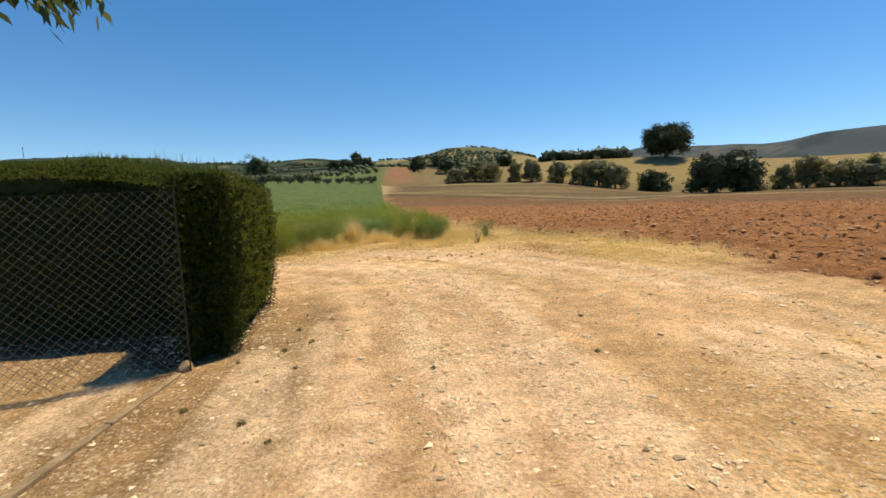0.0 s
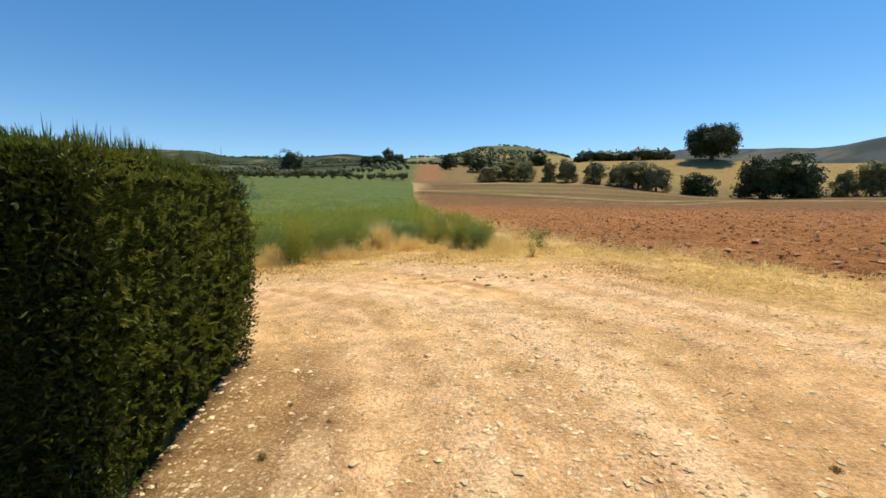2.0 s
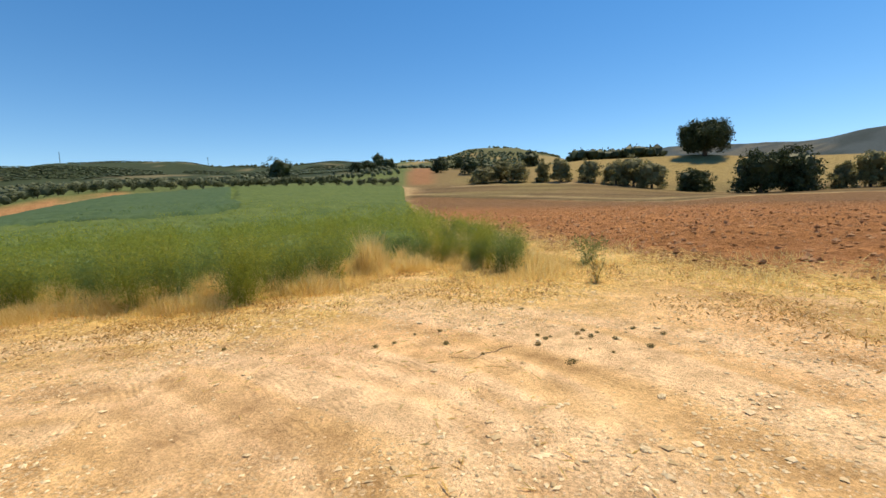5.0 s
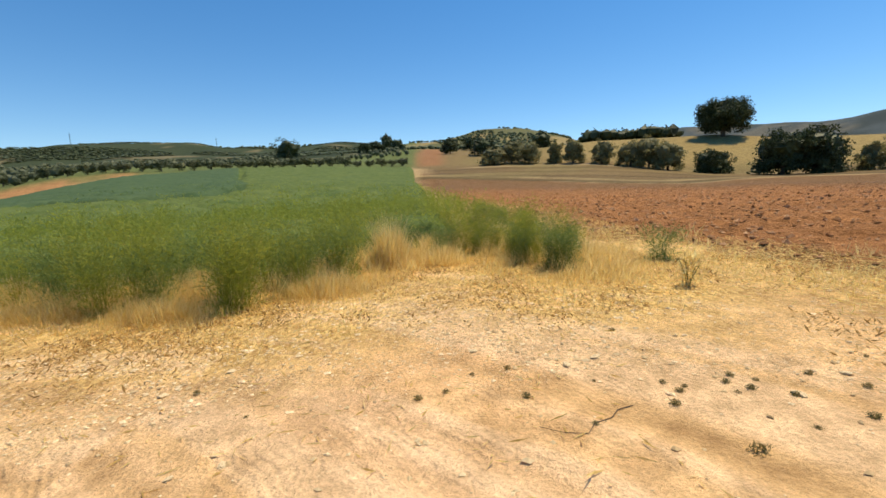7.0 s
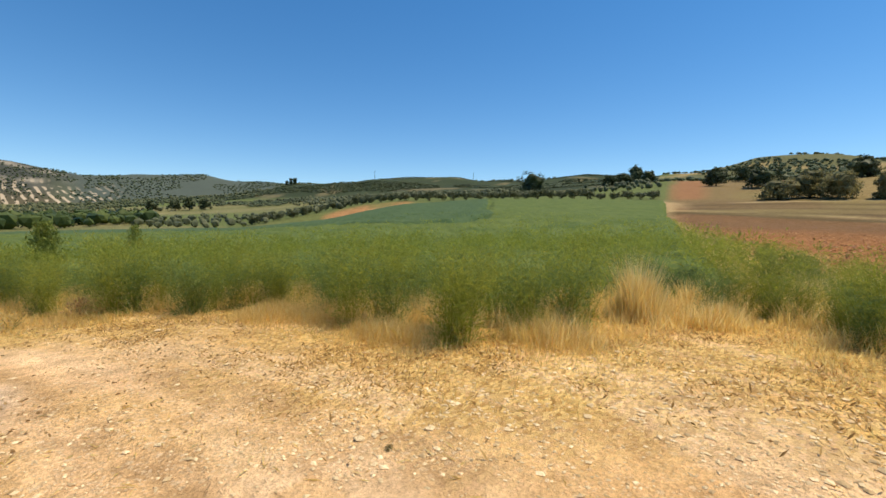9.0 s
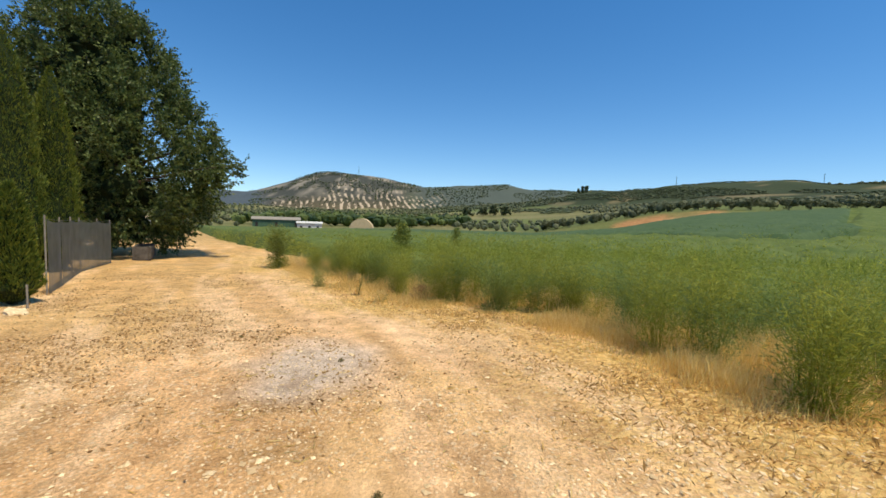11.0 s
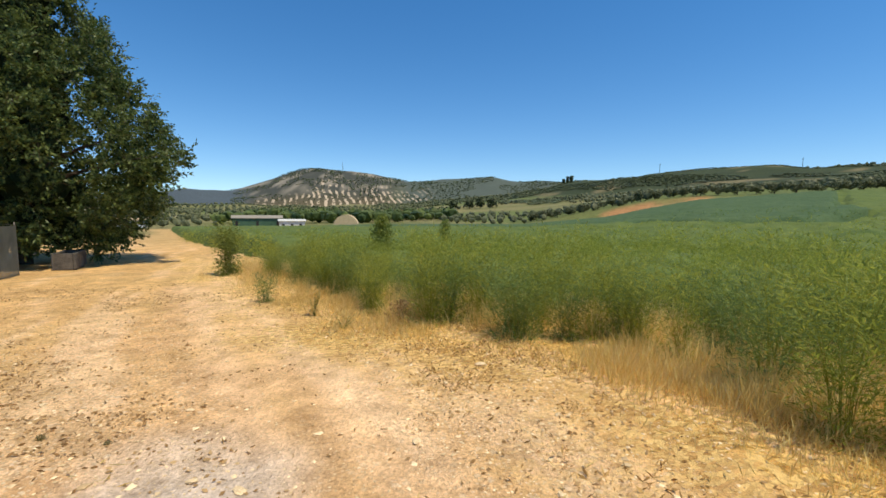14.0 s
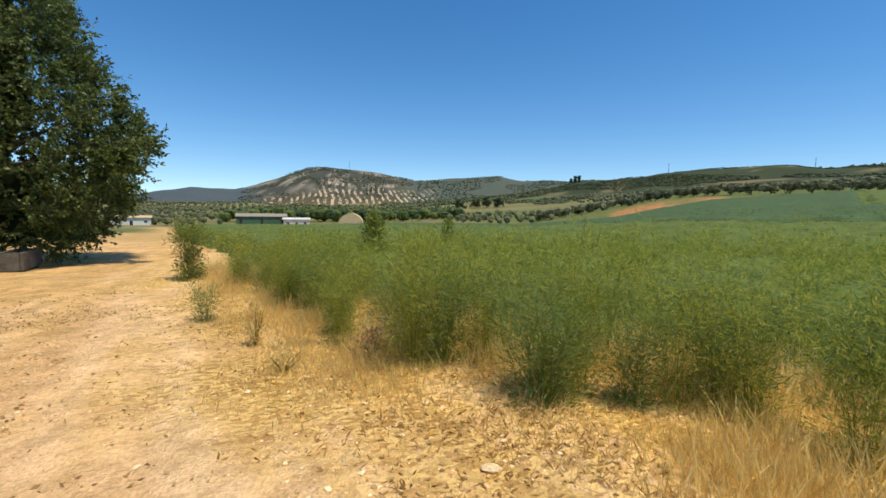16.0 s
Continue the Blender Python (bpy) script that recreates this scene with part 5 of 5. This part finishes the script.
for az in (45.0, 31.9):
    x, y = polar(az, 688)
    utility = thing("utility_pole", (x, y, float(ground_at(x, y)) - 1), "thin dark utility pole on the far ridge", "pole", "poles on the far ridge")
    part("pole", tube([(0, 0, 0), (0, 0, 14)], [0.3, 0.22], 6), RUST, utility)
    part("crossarm", box(-1.3, -0.12, 12.6, 1.3, 0.12, 12.85), RUST, utility)
grove("olive_grove", 10, 21, 32, 684, 700, 9.0, 4.2, 0, HAZED_WOOD, "row of small trees along the far ridge", 0.1, 60, 1.0, 0.15, 0.5)
for k, (az, r, h, w) in enumerate(((55.0, 700, 13, 3.0), (55.5, 702, 15, 3.0), (56.0, 700, 12, 2.6), (65.0, 380, 9, 4.5), (66.6, 385, 10, 4.5), (68.0, 390, 9, 5), (70.2, 392, 8, 4.5))):
    tree("far_tree", standing(az, r), 131 + k, h, w, 0.3, 24, 30, 1.2, HOLM, "dark tree standing out on the far slope", group="trees on the far slope")

# ---- plants on the open ground ----
def bush(name, at, seed, height, radius, leaves, size, material, label, group=""):
    rng = np.random.default_rng(seed)
    ob = thing(name, at, label, "plant", group, turn=seed * 53 % 360)
    for k in range(7):
        a = rng.uniform(0, 2 * math.pi)
        tip = np.array([math.cos(a) * radius * 0.7, math.sin(a) * radius * 0.7, height * rng.uniform(0.6, 1.0)])
        part("stem", tube([(0, 0, -0.03), tip * [0.35, 0.35, 0.5], tip], [0.008, 0.006, 0.003], 4), WEED, ob)
    u = rng.uniform(0, 1, leaves)
    d = unit(rng, leaves)
    rad = radius * (0.35 + 0.65 * np.sin(np.pi * np.clip(u * 0.85 + 0.12, 0, 1)))
    base = d * rad[:, None] * rng.uniform(0.3, 1, leaves)[:, None] * [1, 1, 0.3]
    base[:, 2] = np.maximum(0.01, base[:, 2] + u * height)
    way = (unit(rng, leaves) + [0, 0, 0.6]) * size
    part("foliage", slivers(base, way, size * 0.4, rng), material, ob)
    return ob


def feathery_weed(name, at, seed, height, spread, leaves, length, width, material, label):
    """A soft upright weed of arching stems set with fine leaves."""
    ob = thing(name, at, label, "plant", turn=seed * 53 % 360)
    stem, foliage = fern(seed, height, spread, leaves, length, width)
    part("stem", stem, WEED, ob)
    part("foliage", foliage, material, ob)
    return ob


feathery_weed("shrub", on_ground(-21.0, 7.45), 151, 1.7, 0.62, 4200, 0.11, 0.024, GREENBUSH, "bushy upright green shrub beside the track")
bush("shrub", on_ground(-22.2, 12.75), 152, 2.0, 0.65, 3600, 0.095, GREENBUSH, "dark broad-leaved shrub rising out of the crop")
bush("shrub", on_ground(-25.5, 16.5), 153, 1.9, 0.5, 1600, 0.095, GREENBUSH, "dark broad-leaved shrub rising out of the crop")
feathery_weed("weed_plant", on_ground(-15.05, 9.0), 154, 0.62, 0.26, 1100, 0.08, 0.009, FERN_BLUE, "grey-green weed beside the track")
bush("weed_plant", on_ground(-13.4, 9.95), 155, 0.55, 0.16, 300, 0.06, STRAW, "thin drying weed beside the track")
bush("weed_plant", on_ground(-12.2, 10.35), 156, 0.3, 0.26, 170, 0.055, STRAW, "low drying weed tuft beside the track")
feathery_weed("weed_plant", on_ground(1.3, 15.7), 157, 0.68, 0.36, 1800, 0.09, 0.009, FERN_BLUE, "isolated green weed at the ploughed edge")
bush("weed_plant", on_ground(0.91, 13.85), 158, 0.45, 0.2, 260, 0.06, STRAW, "thin reddish dry weed at the ploughed edge")
feathery_weed("weed_plant", on_ground(-10.75, 12.65), 159, 0.75, 0.36, 2200, 0.07, 0.012, GREENBUSH, "low bushy green weed at the crop edge")
bush("weed_plant", on_ground(-12.35, 11.3), 162, 0.4, 0.3, 500, 0.05, LITTER, "withered brown weed clump at the crop edge")
feathery_weed("weed_plant", on_ground(-1.9, 19.0), 160, 1.1, 0.45, 1800, 0.09, 0.014, GREENBUSH, "dark low weed at the crop edge")
sprig = bush("small_weed", on_ground(-0.35, 10.3), 161, 0.065, 0.09, 190, 0.024, DUSTY, "small dusty olive-brown weed on the dirt track", "small weeds on the track")
rs = np.random.default_rng(17)
spots = [(0.25, 10.9), (0.55, 11.2), (-0.1, 10.95), (-1.05, 11.15), (0.1, 10.5), (0.8, 11.0), (-3.3, 10.5), (-2.4, 10.9), (-1.6, 10.9), (-0.6, 12.2), (-5.2, 11.9), (1.2, 11.5), (-8.0, 9.6), (-9.1, 8.4), (-0.6, 10.79), (-0.49, 10.97), (-0.42, 11.05), (-0.55, 11.12), (-0.1, 11.1), (0.02, 11.0), (0.12, 11.12), (-0.02, 11.2), (-1.2, 10.54), (-3.63, 10.68), (-1.7, 11.4), (-2.0, 11.3), (-2.2, 11.0), (0.5, 10.6), (-3.4, 11.3), (-4.3, 11.1)]
spots += [(rs.uniform(-12, 4), rs.uniform(3.5, 13)) for _ in range(12)] + [(rs.uniform(-2.1, -1.2) - 0.2 * (k % 4), 2.6 + 0.24 * k) for k in range(14)]
for x, y in spots:
    if float(border(FIELD, np.array([x]), np.array([y]))[0]) < -0.8 and x > -2.3 - 0.2 * max(0.0, y - 4.4) + 0.4 * (y > 4.2) or x < -3.5 and y > 7.5:
        copy_thing(sprig, pose(x, y, float(ground_at(x, y)) - 0.01, 0, 0, rs.uniform(0, 360))).scale = (rs.uniform(0.28, 0.62),) * 3


# ---- dry grass, stones, clods ----
def strawy(x, y):
    wob = 1.6 * (swell(x, y, 1.7, 21) - 0.5) + 0.7 * (swell(x, y, 0.5, 22) - 0.5)
    a = border(FIELD, x, y) + wob
    b = border(PLOUGH, x, y) + wob
    return np.maximum(ease(a, -2.4, -0.4) * ease(a, 3.5, 1.5), ease(b, -3.0, -0.7) * ease(b, 1.0, 0.1) * 0.8 * ease(y, 6.5, 11.0))


rg = np.random.default_rng(23)
n = 1500000
x, y = rg.uniform(-24, 9, n), rg.uniform(-3, 24, n)
def tufts(x, y):
    return np.maximum(ease(np.hypot((x + 3.35) / 0.6, (y - 16.4) / 1.5), 1.15, 0.3) * (0.35 + 0.65 * swell(x, y, 0.3, 68)), 0.25 * ease(np.hypot((x + 9.5) / 1.3, (y - 13.2) / 0.75), 1.0, 0.5) * ease(swell(x, y, 0.5, 69), 0.35, 0.6))


wedge = tufts(x, y)
chance = np.maximum(strawy(x, y), wedge) * ease(np.hypot(x - OX, y - OY), 24, 9) * (0.12 + 0.88 * ease(swell(x, y, 0.8, 61), 0.35, 0.7))
ok = rg.uniform(0, 1, n) < chance * (0.4 + 0.6 * ease(border(FIELD, x, y), -1.6, -0.2))
belt = (0.15 + 0.85 * ease(swell(x, y, 1.0, 67), 0.34, 0.58)) * ease(np.abs(border(FIELD, x, y) - 0.05 + 0.8 * (swell(x, y, 1.3, 66) - 0.5)), 1.7, 0.8) * ease(np.hypot(x - OX, y - OY), 26, 14)
ok &= rg.uniform(0, 1, n) < 0.7
ok |= rg.uniform(0, 1, n) < np.maximum(belt * 0.7, 0.6 * tufts(x, y))
x, y = x[ok], y[ok]
tall = np.maximum.reduce([ease(border(FIELD, x, y), -1.3, 0.1), 1.5 * tufts(x, y), 0.5 * ease(border(PLOUGH, x, y), -1.6, -0.4) * ease(y, 9.5, 12.0)])
h = (0.04 + 0.1 * rg.uniform(0, 1, len(x)) + tall * rg.uniform(0.03, 0.5, len(x)) * ease(swell(x, y, 0.35, 71), 0.15, 0.75))
way = np.stack([rg.normal(0, 0.35, len(x)) * h, rg.normal(0, 0.35, len(x)) * h, h], 1)
tagged(new("dry_grass", mesh_of("dry_grass", *slivers(np.stack([x, y, ground_at(x, y) - 0.01], 1), way, rg.uniform(0.0045, 0.0105, len(x)), rg), STRAW)), "golden dry grass along the field edges", "grass", kind="stuff")
n = 7000
x, y = -3.7 + rg.normal(0, 0.3, n), 16.35 + rg.normal(0, 0.2, n)
h = np.clip(1.2 * (1 - np.abs(x + 3.7) / 0.62), 0.14, 1.15) * rg.uniform(0.15, 1.0, n) ** 0.8 * (0.45 + 0.8 * swell(x, y, 0.13, 70))
way = np.stack([rg.normal(0, 0.22, n) * h, rg.normal(0, 0.2, n) * h, h], 1)
tagged(new("dry_grass", mesh_of("dry_grass", *slivers(np.stack([x, y, ground_at(x, y) - 0.01], 1), way, rg.uniform(0.004, 0.008, n), rg), STRAW)), "tall golden tuft of dry grass in a gap of the crop", "grass", kind="stuff")
for clump_x, clump_y, wide, high in ((-6.45, 13.4, 0.42, 0.5), (-4.35, 14.2, 0.4, 0.55), (-8.1, 13.55, 0.4, 0.42), (-9.1, 13.1, 0.5, 0.4), (-2.7, 16.3, 0.35, 0.5)):
    n = 3200
    x, y = clump_x + rg.normal(0, wide, n), clump_y + rg.normal(0, 0.55 * wide, n)
    h = high * np.exp(-(((x - clump_x) / (1.7 * wide)) ** 2)) * rg.uniform(0.25, 1.0, n) * (0.5 + 0.7 * swell(x, y, 0.16, 77))
    way = np.stack([rg.normal(0, 0.3, n) * h, rg.normal(0, 0.3, n) * h, h], 1)
    tagged(new("dry_grass", mesh_of("dry_grass", *slivers(np.stack([x, y, ground_at(x, y) - 0.01], 1), way, rg.uniform(0.004, 0.009, n), rg), STRAW)), "golden clump of dry grass before the crop", "grass", kind="stuff")
n = 420000
x, y = rg.uniform(-20, 8, n), rg.uniform(0, 20, n)
inside_garden = (x < -2.3) & (y < 7.2)
lit = 0.1 * ease(swell(x, y, 1.2, 62), 0.4, 0.8) + strawy(x, y)
ok = (rg.uniform(0, 1, n) < 0.5 * lit) & (border(FIELD, x, y) < 1) & (border(PLOUGH, x, y) < 1.5) & ~inside_garden
x, y = x[ok], y[ok]
a, h = rg.uniform(0, 2 * math.pi, len(x)), rg.uniform(0.03, 0.16, len(x))
way = np.stack([np.cos(a) * h, np.sin(a) * h, np.abs(rg.normal(0, 0.12, len(x))) * h], 1)
tagged(new("straw_litter", mesh_of("straw_litter", *slivers(np.stack([x, y, ground_at(x, y) + 0.008], 1), way, rg.uniform(0.007, 0.015, len(x)), rg), STRAW)), "broken straw lying on the ground", "straw", kind="stuff")

# short brown stubble and broken weeds between the sand and the crop
n = 330000
x, y = rg.uniform(-18, 7, n), rg.uniform(7.5, 19, n)
zone = np.maximum(ease(border(FIELD, x, y), -3.6, -1.4), 1.4 * ease(border(PLOUGH, x, y), -3.8, -1.2) * ease(y, 9.0, 11.5)) * (border(FIELD, x, y) < 1.5) * (border(PLOUGH, x, y) < 1.0)
zone = zone * (1 - 0.9 * bare_sand(x, y)) * ease(0.55 * swell(x, y, 0.5, 73) + 0.45 * swell(x, y, 1.7, 74), 0.4, 0.66)
ok = rg.uniform(0, 1, n) < 0.75 * zone * ease(np.hypot(x + 4, y - 10), 13, 4)
x, y = x[ok], y[ok]
a, h = rg.uniform(0, 2 * math.pi, len(x)), rg.uniform(0.025, 0.085, len(x))
way = np.stack([np.cos(a) * h * 0.8, np.sin(a) * h * 0.8, rg.uniform(0.0, 0.9, len(x)) * h], 1)
tagged(new("stubble", mesh_of("stubble", *slivers(np.stack([x, y, ground_at(x, y) - 0.002], 1), way, h * rg.uniform(0.12, 0.3, len(x)), rg), STUBBLE)), "short brown stubble between the sand and the crop", "stubble", kind="stuff")


def pebbles(name, x, y, size, rng, material, label, category, flat=0.55, level=1, sink=0.25):
    c = np.stack([x, y, ground_at(x, y) + size * flat * (0.5 - sink)], 1)
    r = size[:, None] * 0.5 * rng.uniform(0.7, 1.3, (len(x), 3)) * [1.15, 1, flat]
    if level:
        v, f = lumps(rng, c, r, level)
    else:
        shape = np.array([(1, 0, 0), (-1, 0, 0), (0, 1, 0), (0, -1, 0), (0, 0, 1), (0, 0, -1)], float)
        a = rng.uniform(0, 2 * math.pi, len(x))
        q = shape[None] * rng.uniform(0.65, 1.25, (len(x), 6, 1)) + rng.normal(0, 0.18, (len(x), 6, 3))
        q = np.stack([q[..., 0] * np.cos(a)[:, None] - q[..., 1] * np.sin(a)[:, None], q[..., 0] * np.sin(a)[:, None] + q[..., 1] * np.cos(a)[:, None], q[..., 2]], -1) * r[:, None] + c[:, None]
        one = np.array([(0, 2, 4), (2, 1, 4), (1, 3, 4), (3, 0, 4), (2, 0, 5), (1, 2, 5), (3, 1, 5), (0, 3, 5)])
        v, f = q.reshape(-1, 3), (one[None] + 6 * np.arange(len(x))[:, None, None]).reshape(-1, 3)
    return tagged(new(name, mesh_of(name, v, f, material)), label, category, kind="stuff")


n = 150000
x, y = rg.uniform(-20, 6.5, n), rg.uniform(-1, 15, n)
r = np.minimum.reduce([np.hypot(x - a, y - b) for a, b in ((0, 1.5), (-1, 5), (-1.9, 8), (-4, 9), (-7.5, 10))])
ok = (border(FIELD, x, y) < -0.6) & (border(PLOUGH, x, y) < -0.2) & (rg.uniform(0, 1, n) < (1 - 0.85 * bare_sand(x, y)) * ease(r, 9, 2.0) * (0.28 + 0.72 * ease(0.55 * swell(x, y, 1.5, 63) + 0.45 * rut_streaks(x, y), 0.36, 0.6)))
x, y = x[ok], y[ok]
pebbles("gravel", x, y, np.clip(rg.lognormal(math.log(0.0215), 0.5, len(x)) * (1 - 0.3 * ease(-x, 5, 8)), 0.009, 0.062), rg, CHIPS, "pale limestone chips scattered over the dirt track", "gravel", 0.4, level=0)
n = 36000
x, y = rg.uniform(0, 45, n), rg.uniform(-6, 60, n)
ok = (border(PLOUGH, x, y) > 0.1) & (rg.uniform(0, 1, n) < 0.25 + 0.75 * ease(np.hypot(x - OX, y - OY), 45, 10))
x, y = x[ok], y[ok]
pebbles("earth_clods", x, y, np.clip(rg.lognormal(math.log(0.075), 0.5, len(x)), 0.03, 0.17), rg, CLODS, "red-brown clods turned up by the plough", "clods", 0.7, level=0)
stone_rng = np.random.default_rng(31)
v, f = blob(stone_rng, 5, 2)
stone_meshes = [mesh_of("stone", v[k] * [0.62, 0.5, 0.22], f, STONE) for k in range(5)]
places = [(-9.95, 11.72, 0.12), (-2.1, 4.4, 0.08), (-11.9, 3.85, 0.3), (-0.1, 7.4, 0.08)]
places += [(stone_rng.uniform(-11, 3.5), stone_rng.uniform(2.5, 12.0), stone_rng.uniform(0.03, 0.075)) for _ in range(110)]
for k, (x, y, size) in enumerate(places):
    if k < 4 or (float(border(FIELD, np.array([x]), np.array([y]))[0]) < -1 and not (x < -2.0 and y < 7.3)):
        ob = new("stone", stone_meshes[k % 5])
        ob.matrix_basis = pose(x, y, float(ground_at(x, y)) + size * 0.1, stone_rng.uniform(-15, 15), stone_rng.uniform(-15, 15), stone_rng.uniform(0, 360)) @ Matrix.Scale(size, 4)
        tagged(ob, "pale loose stone lying on the dirt track", "stone", "stones on the track")

n = 150000
x, y = rg.uniform(-26, -4.5, n), rg.uniform(0, 12.5, n)
ok = (rg.uniform(0, 1, n) < (0.08 + 0.6 * ease(0.5 * swell(x, y, 0.42, 28) + 0.5 * swell(x, y, 1.6, 29), 0.48, 0.66)) * (0.3 + 0.7 * ease(9.9 - y + 0.6 * (swell(x, y, 1.1, 65) - 0.5), 0, 1.2)) * ease(np.hypot(x + 8, y - 9), 15, 4) * (1 - 0.7 * bare_sand(x, y)) * ease(-x, 5.0, 8.5)) & (border(FIELD, x, y) < -1)
x, y = x[ok], y[ok]
a, h = rg.uniform(0, 2 * math.pi, len(x)), rg.uniform(0.02, 0.055, len(x))
way = np.stack([np.cos(a) * h, np.sin(a) * h, rg.uniform(0.0, 0.5, len(x)) * h], 1)
tagged(new("leaf_litter", mesh_of("leaf_litter", *slivers(np.stack([x, y, ground_at(x, y) + 0.006], 1), way, h * 0.5, rg), LITTER)), "brown fallen leaves scattered beside the track", "leaves", kind="stuff")

twig_at = (-1.2, 10.6)
twig = thing("twig", (*twig_at, float(ground_at(*twig_at))), "thin dark dry twig lying on the sand", "twig")
def on_sand(points):
    return [(dx, dy, float(ground_at(twig_at[0] + dx, twig_at[1] + dy) - ground_at(*twig_at)) + 0.006) for dx, dy in points]


part("stem", tube(on_sand([(0.32, 0.2), (0.2, 0.14), (0.13, 0.03), (0.0, -0.05), (-0.07, -0.17)]), [0.003, 0.004, 0.0035, 0.003, 0.002], 5), BARK, twig)
part("side_shoot", tube(on_sand([(-0.07, -0.17), (-0.22, -0.16), (-0.36, -0.08)]), [0.0025, 0.002, 0.0015], 4), BARK, twig)
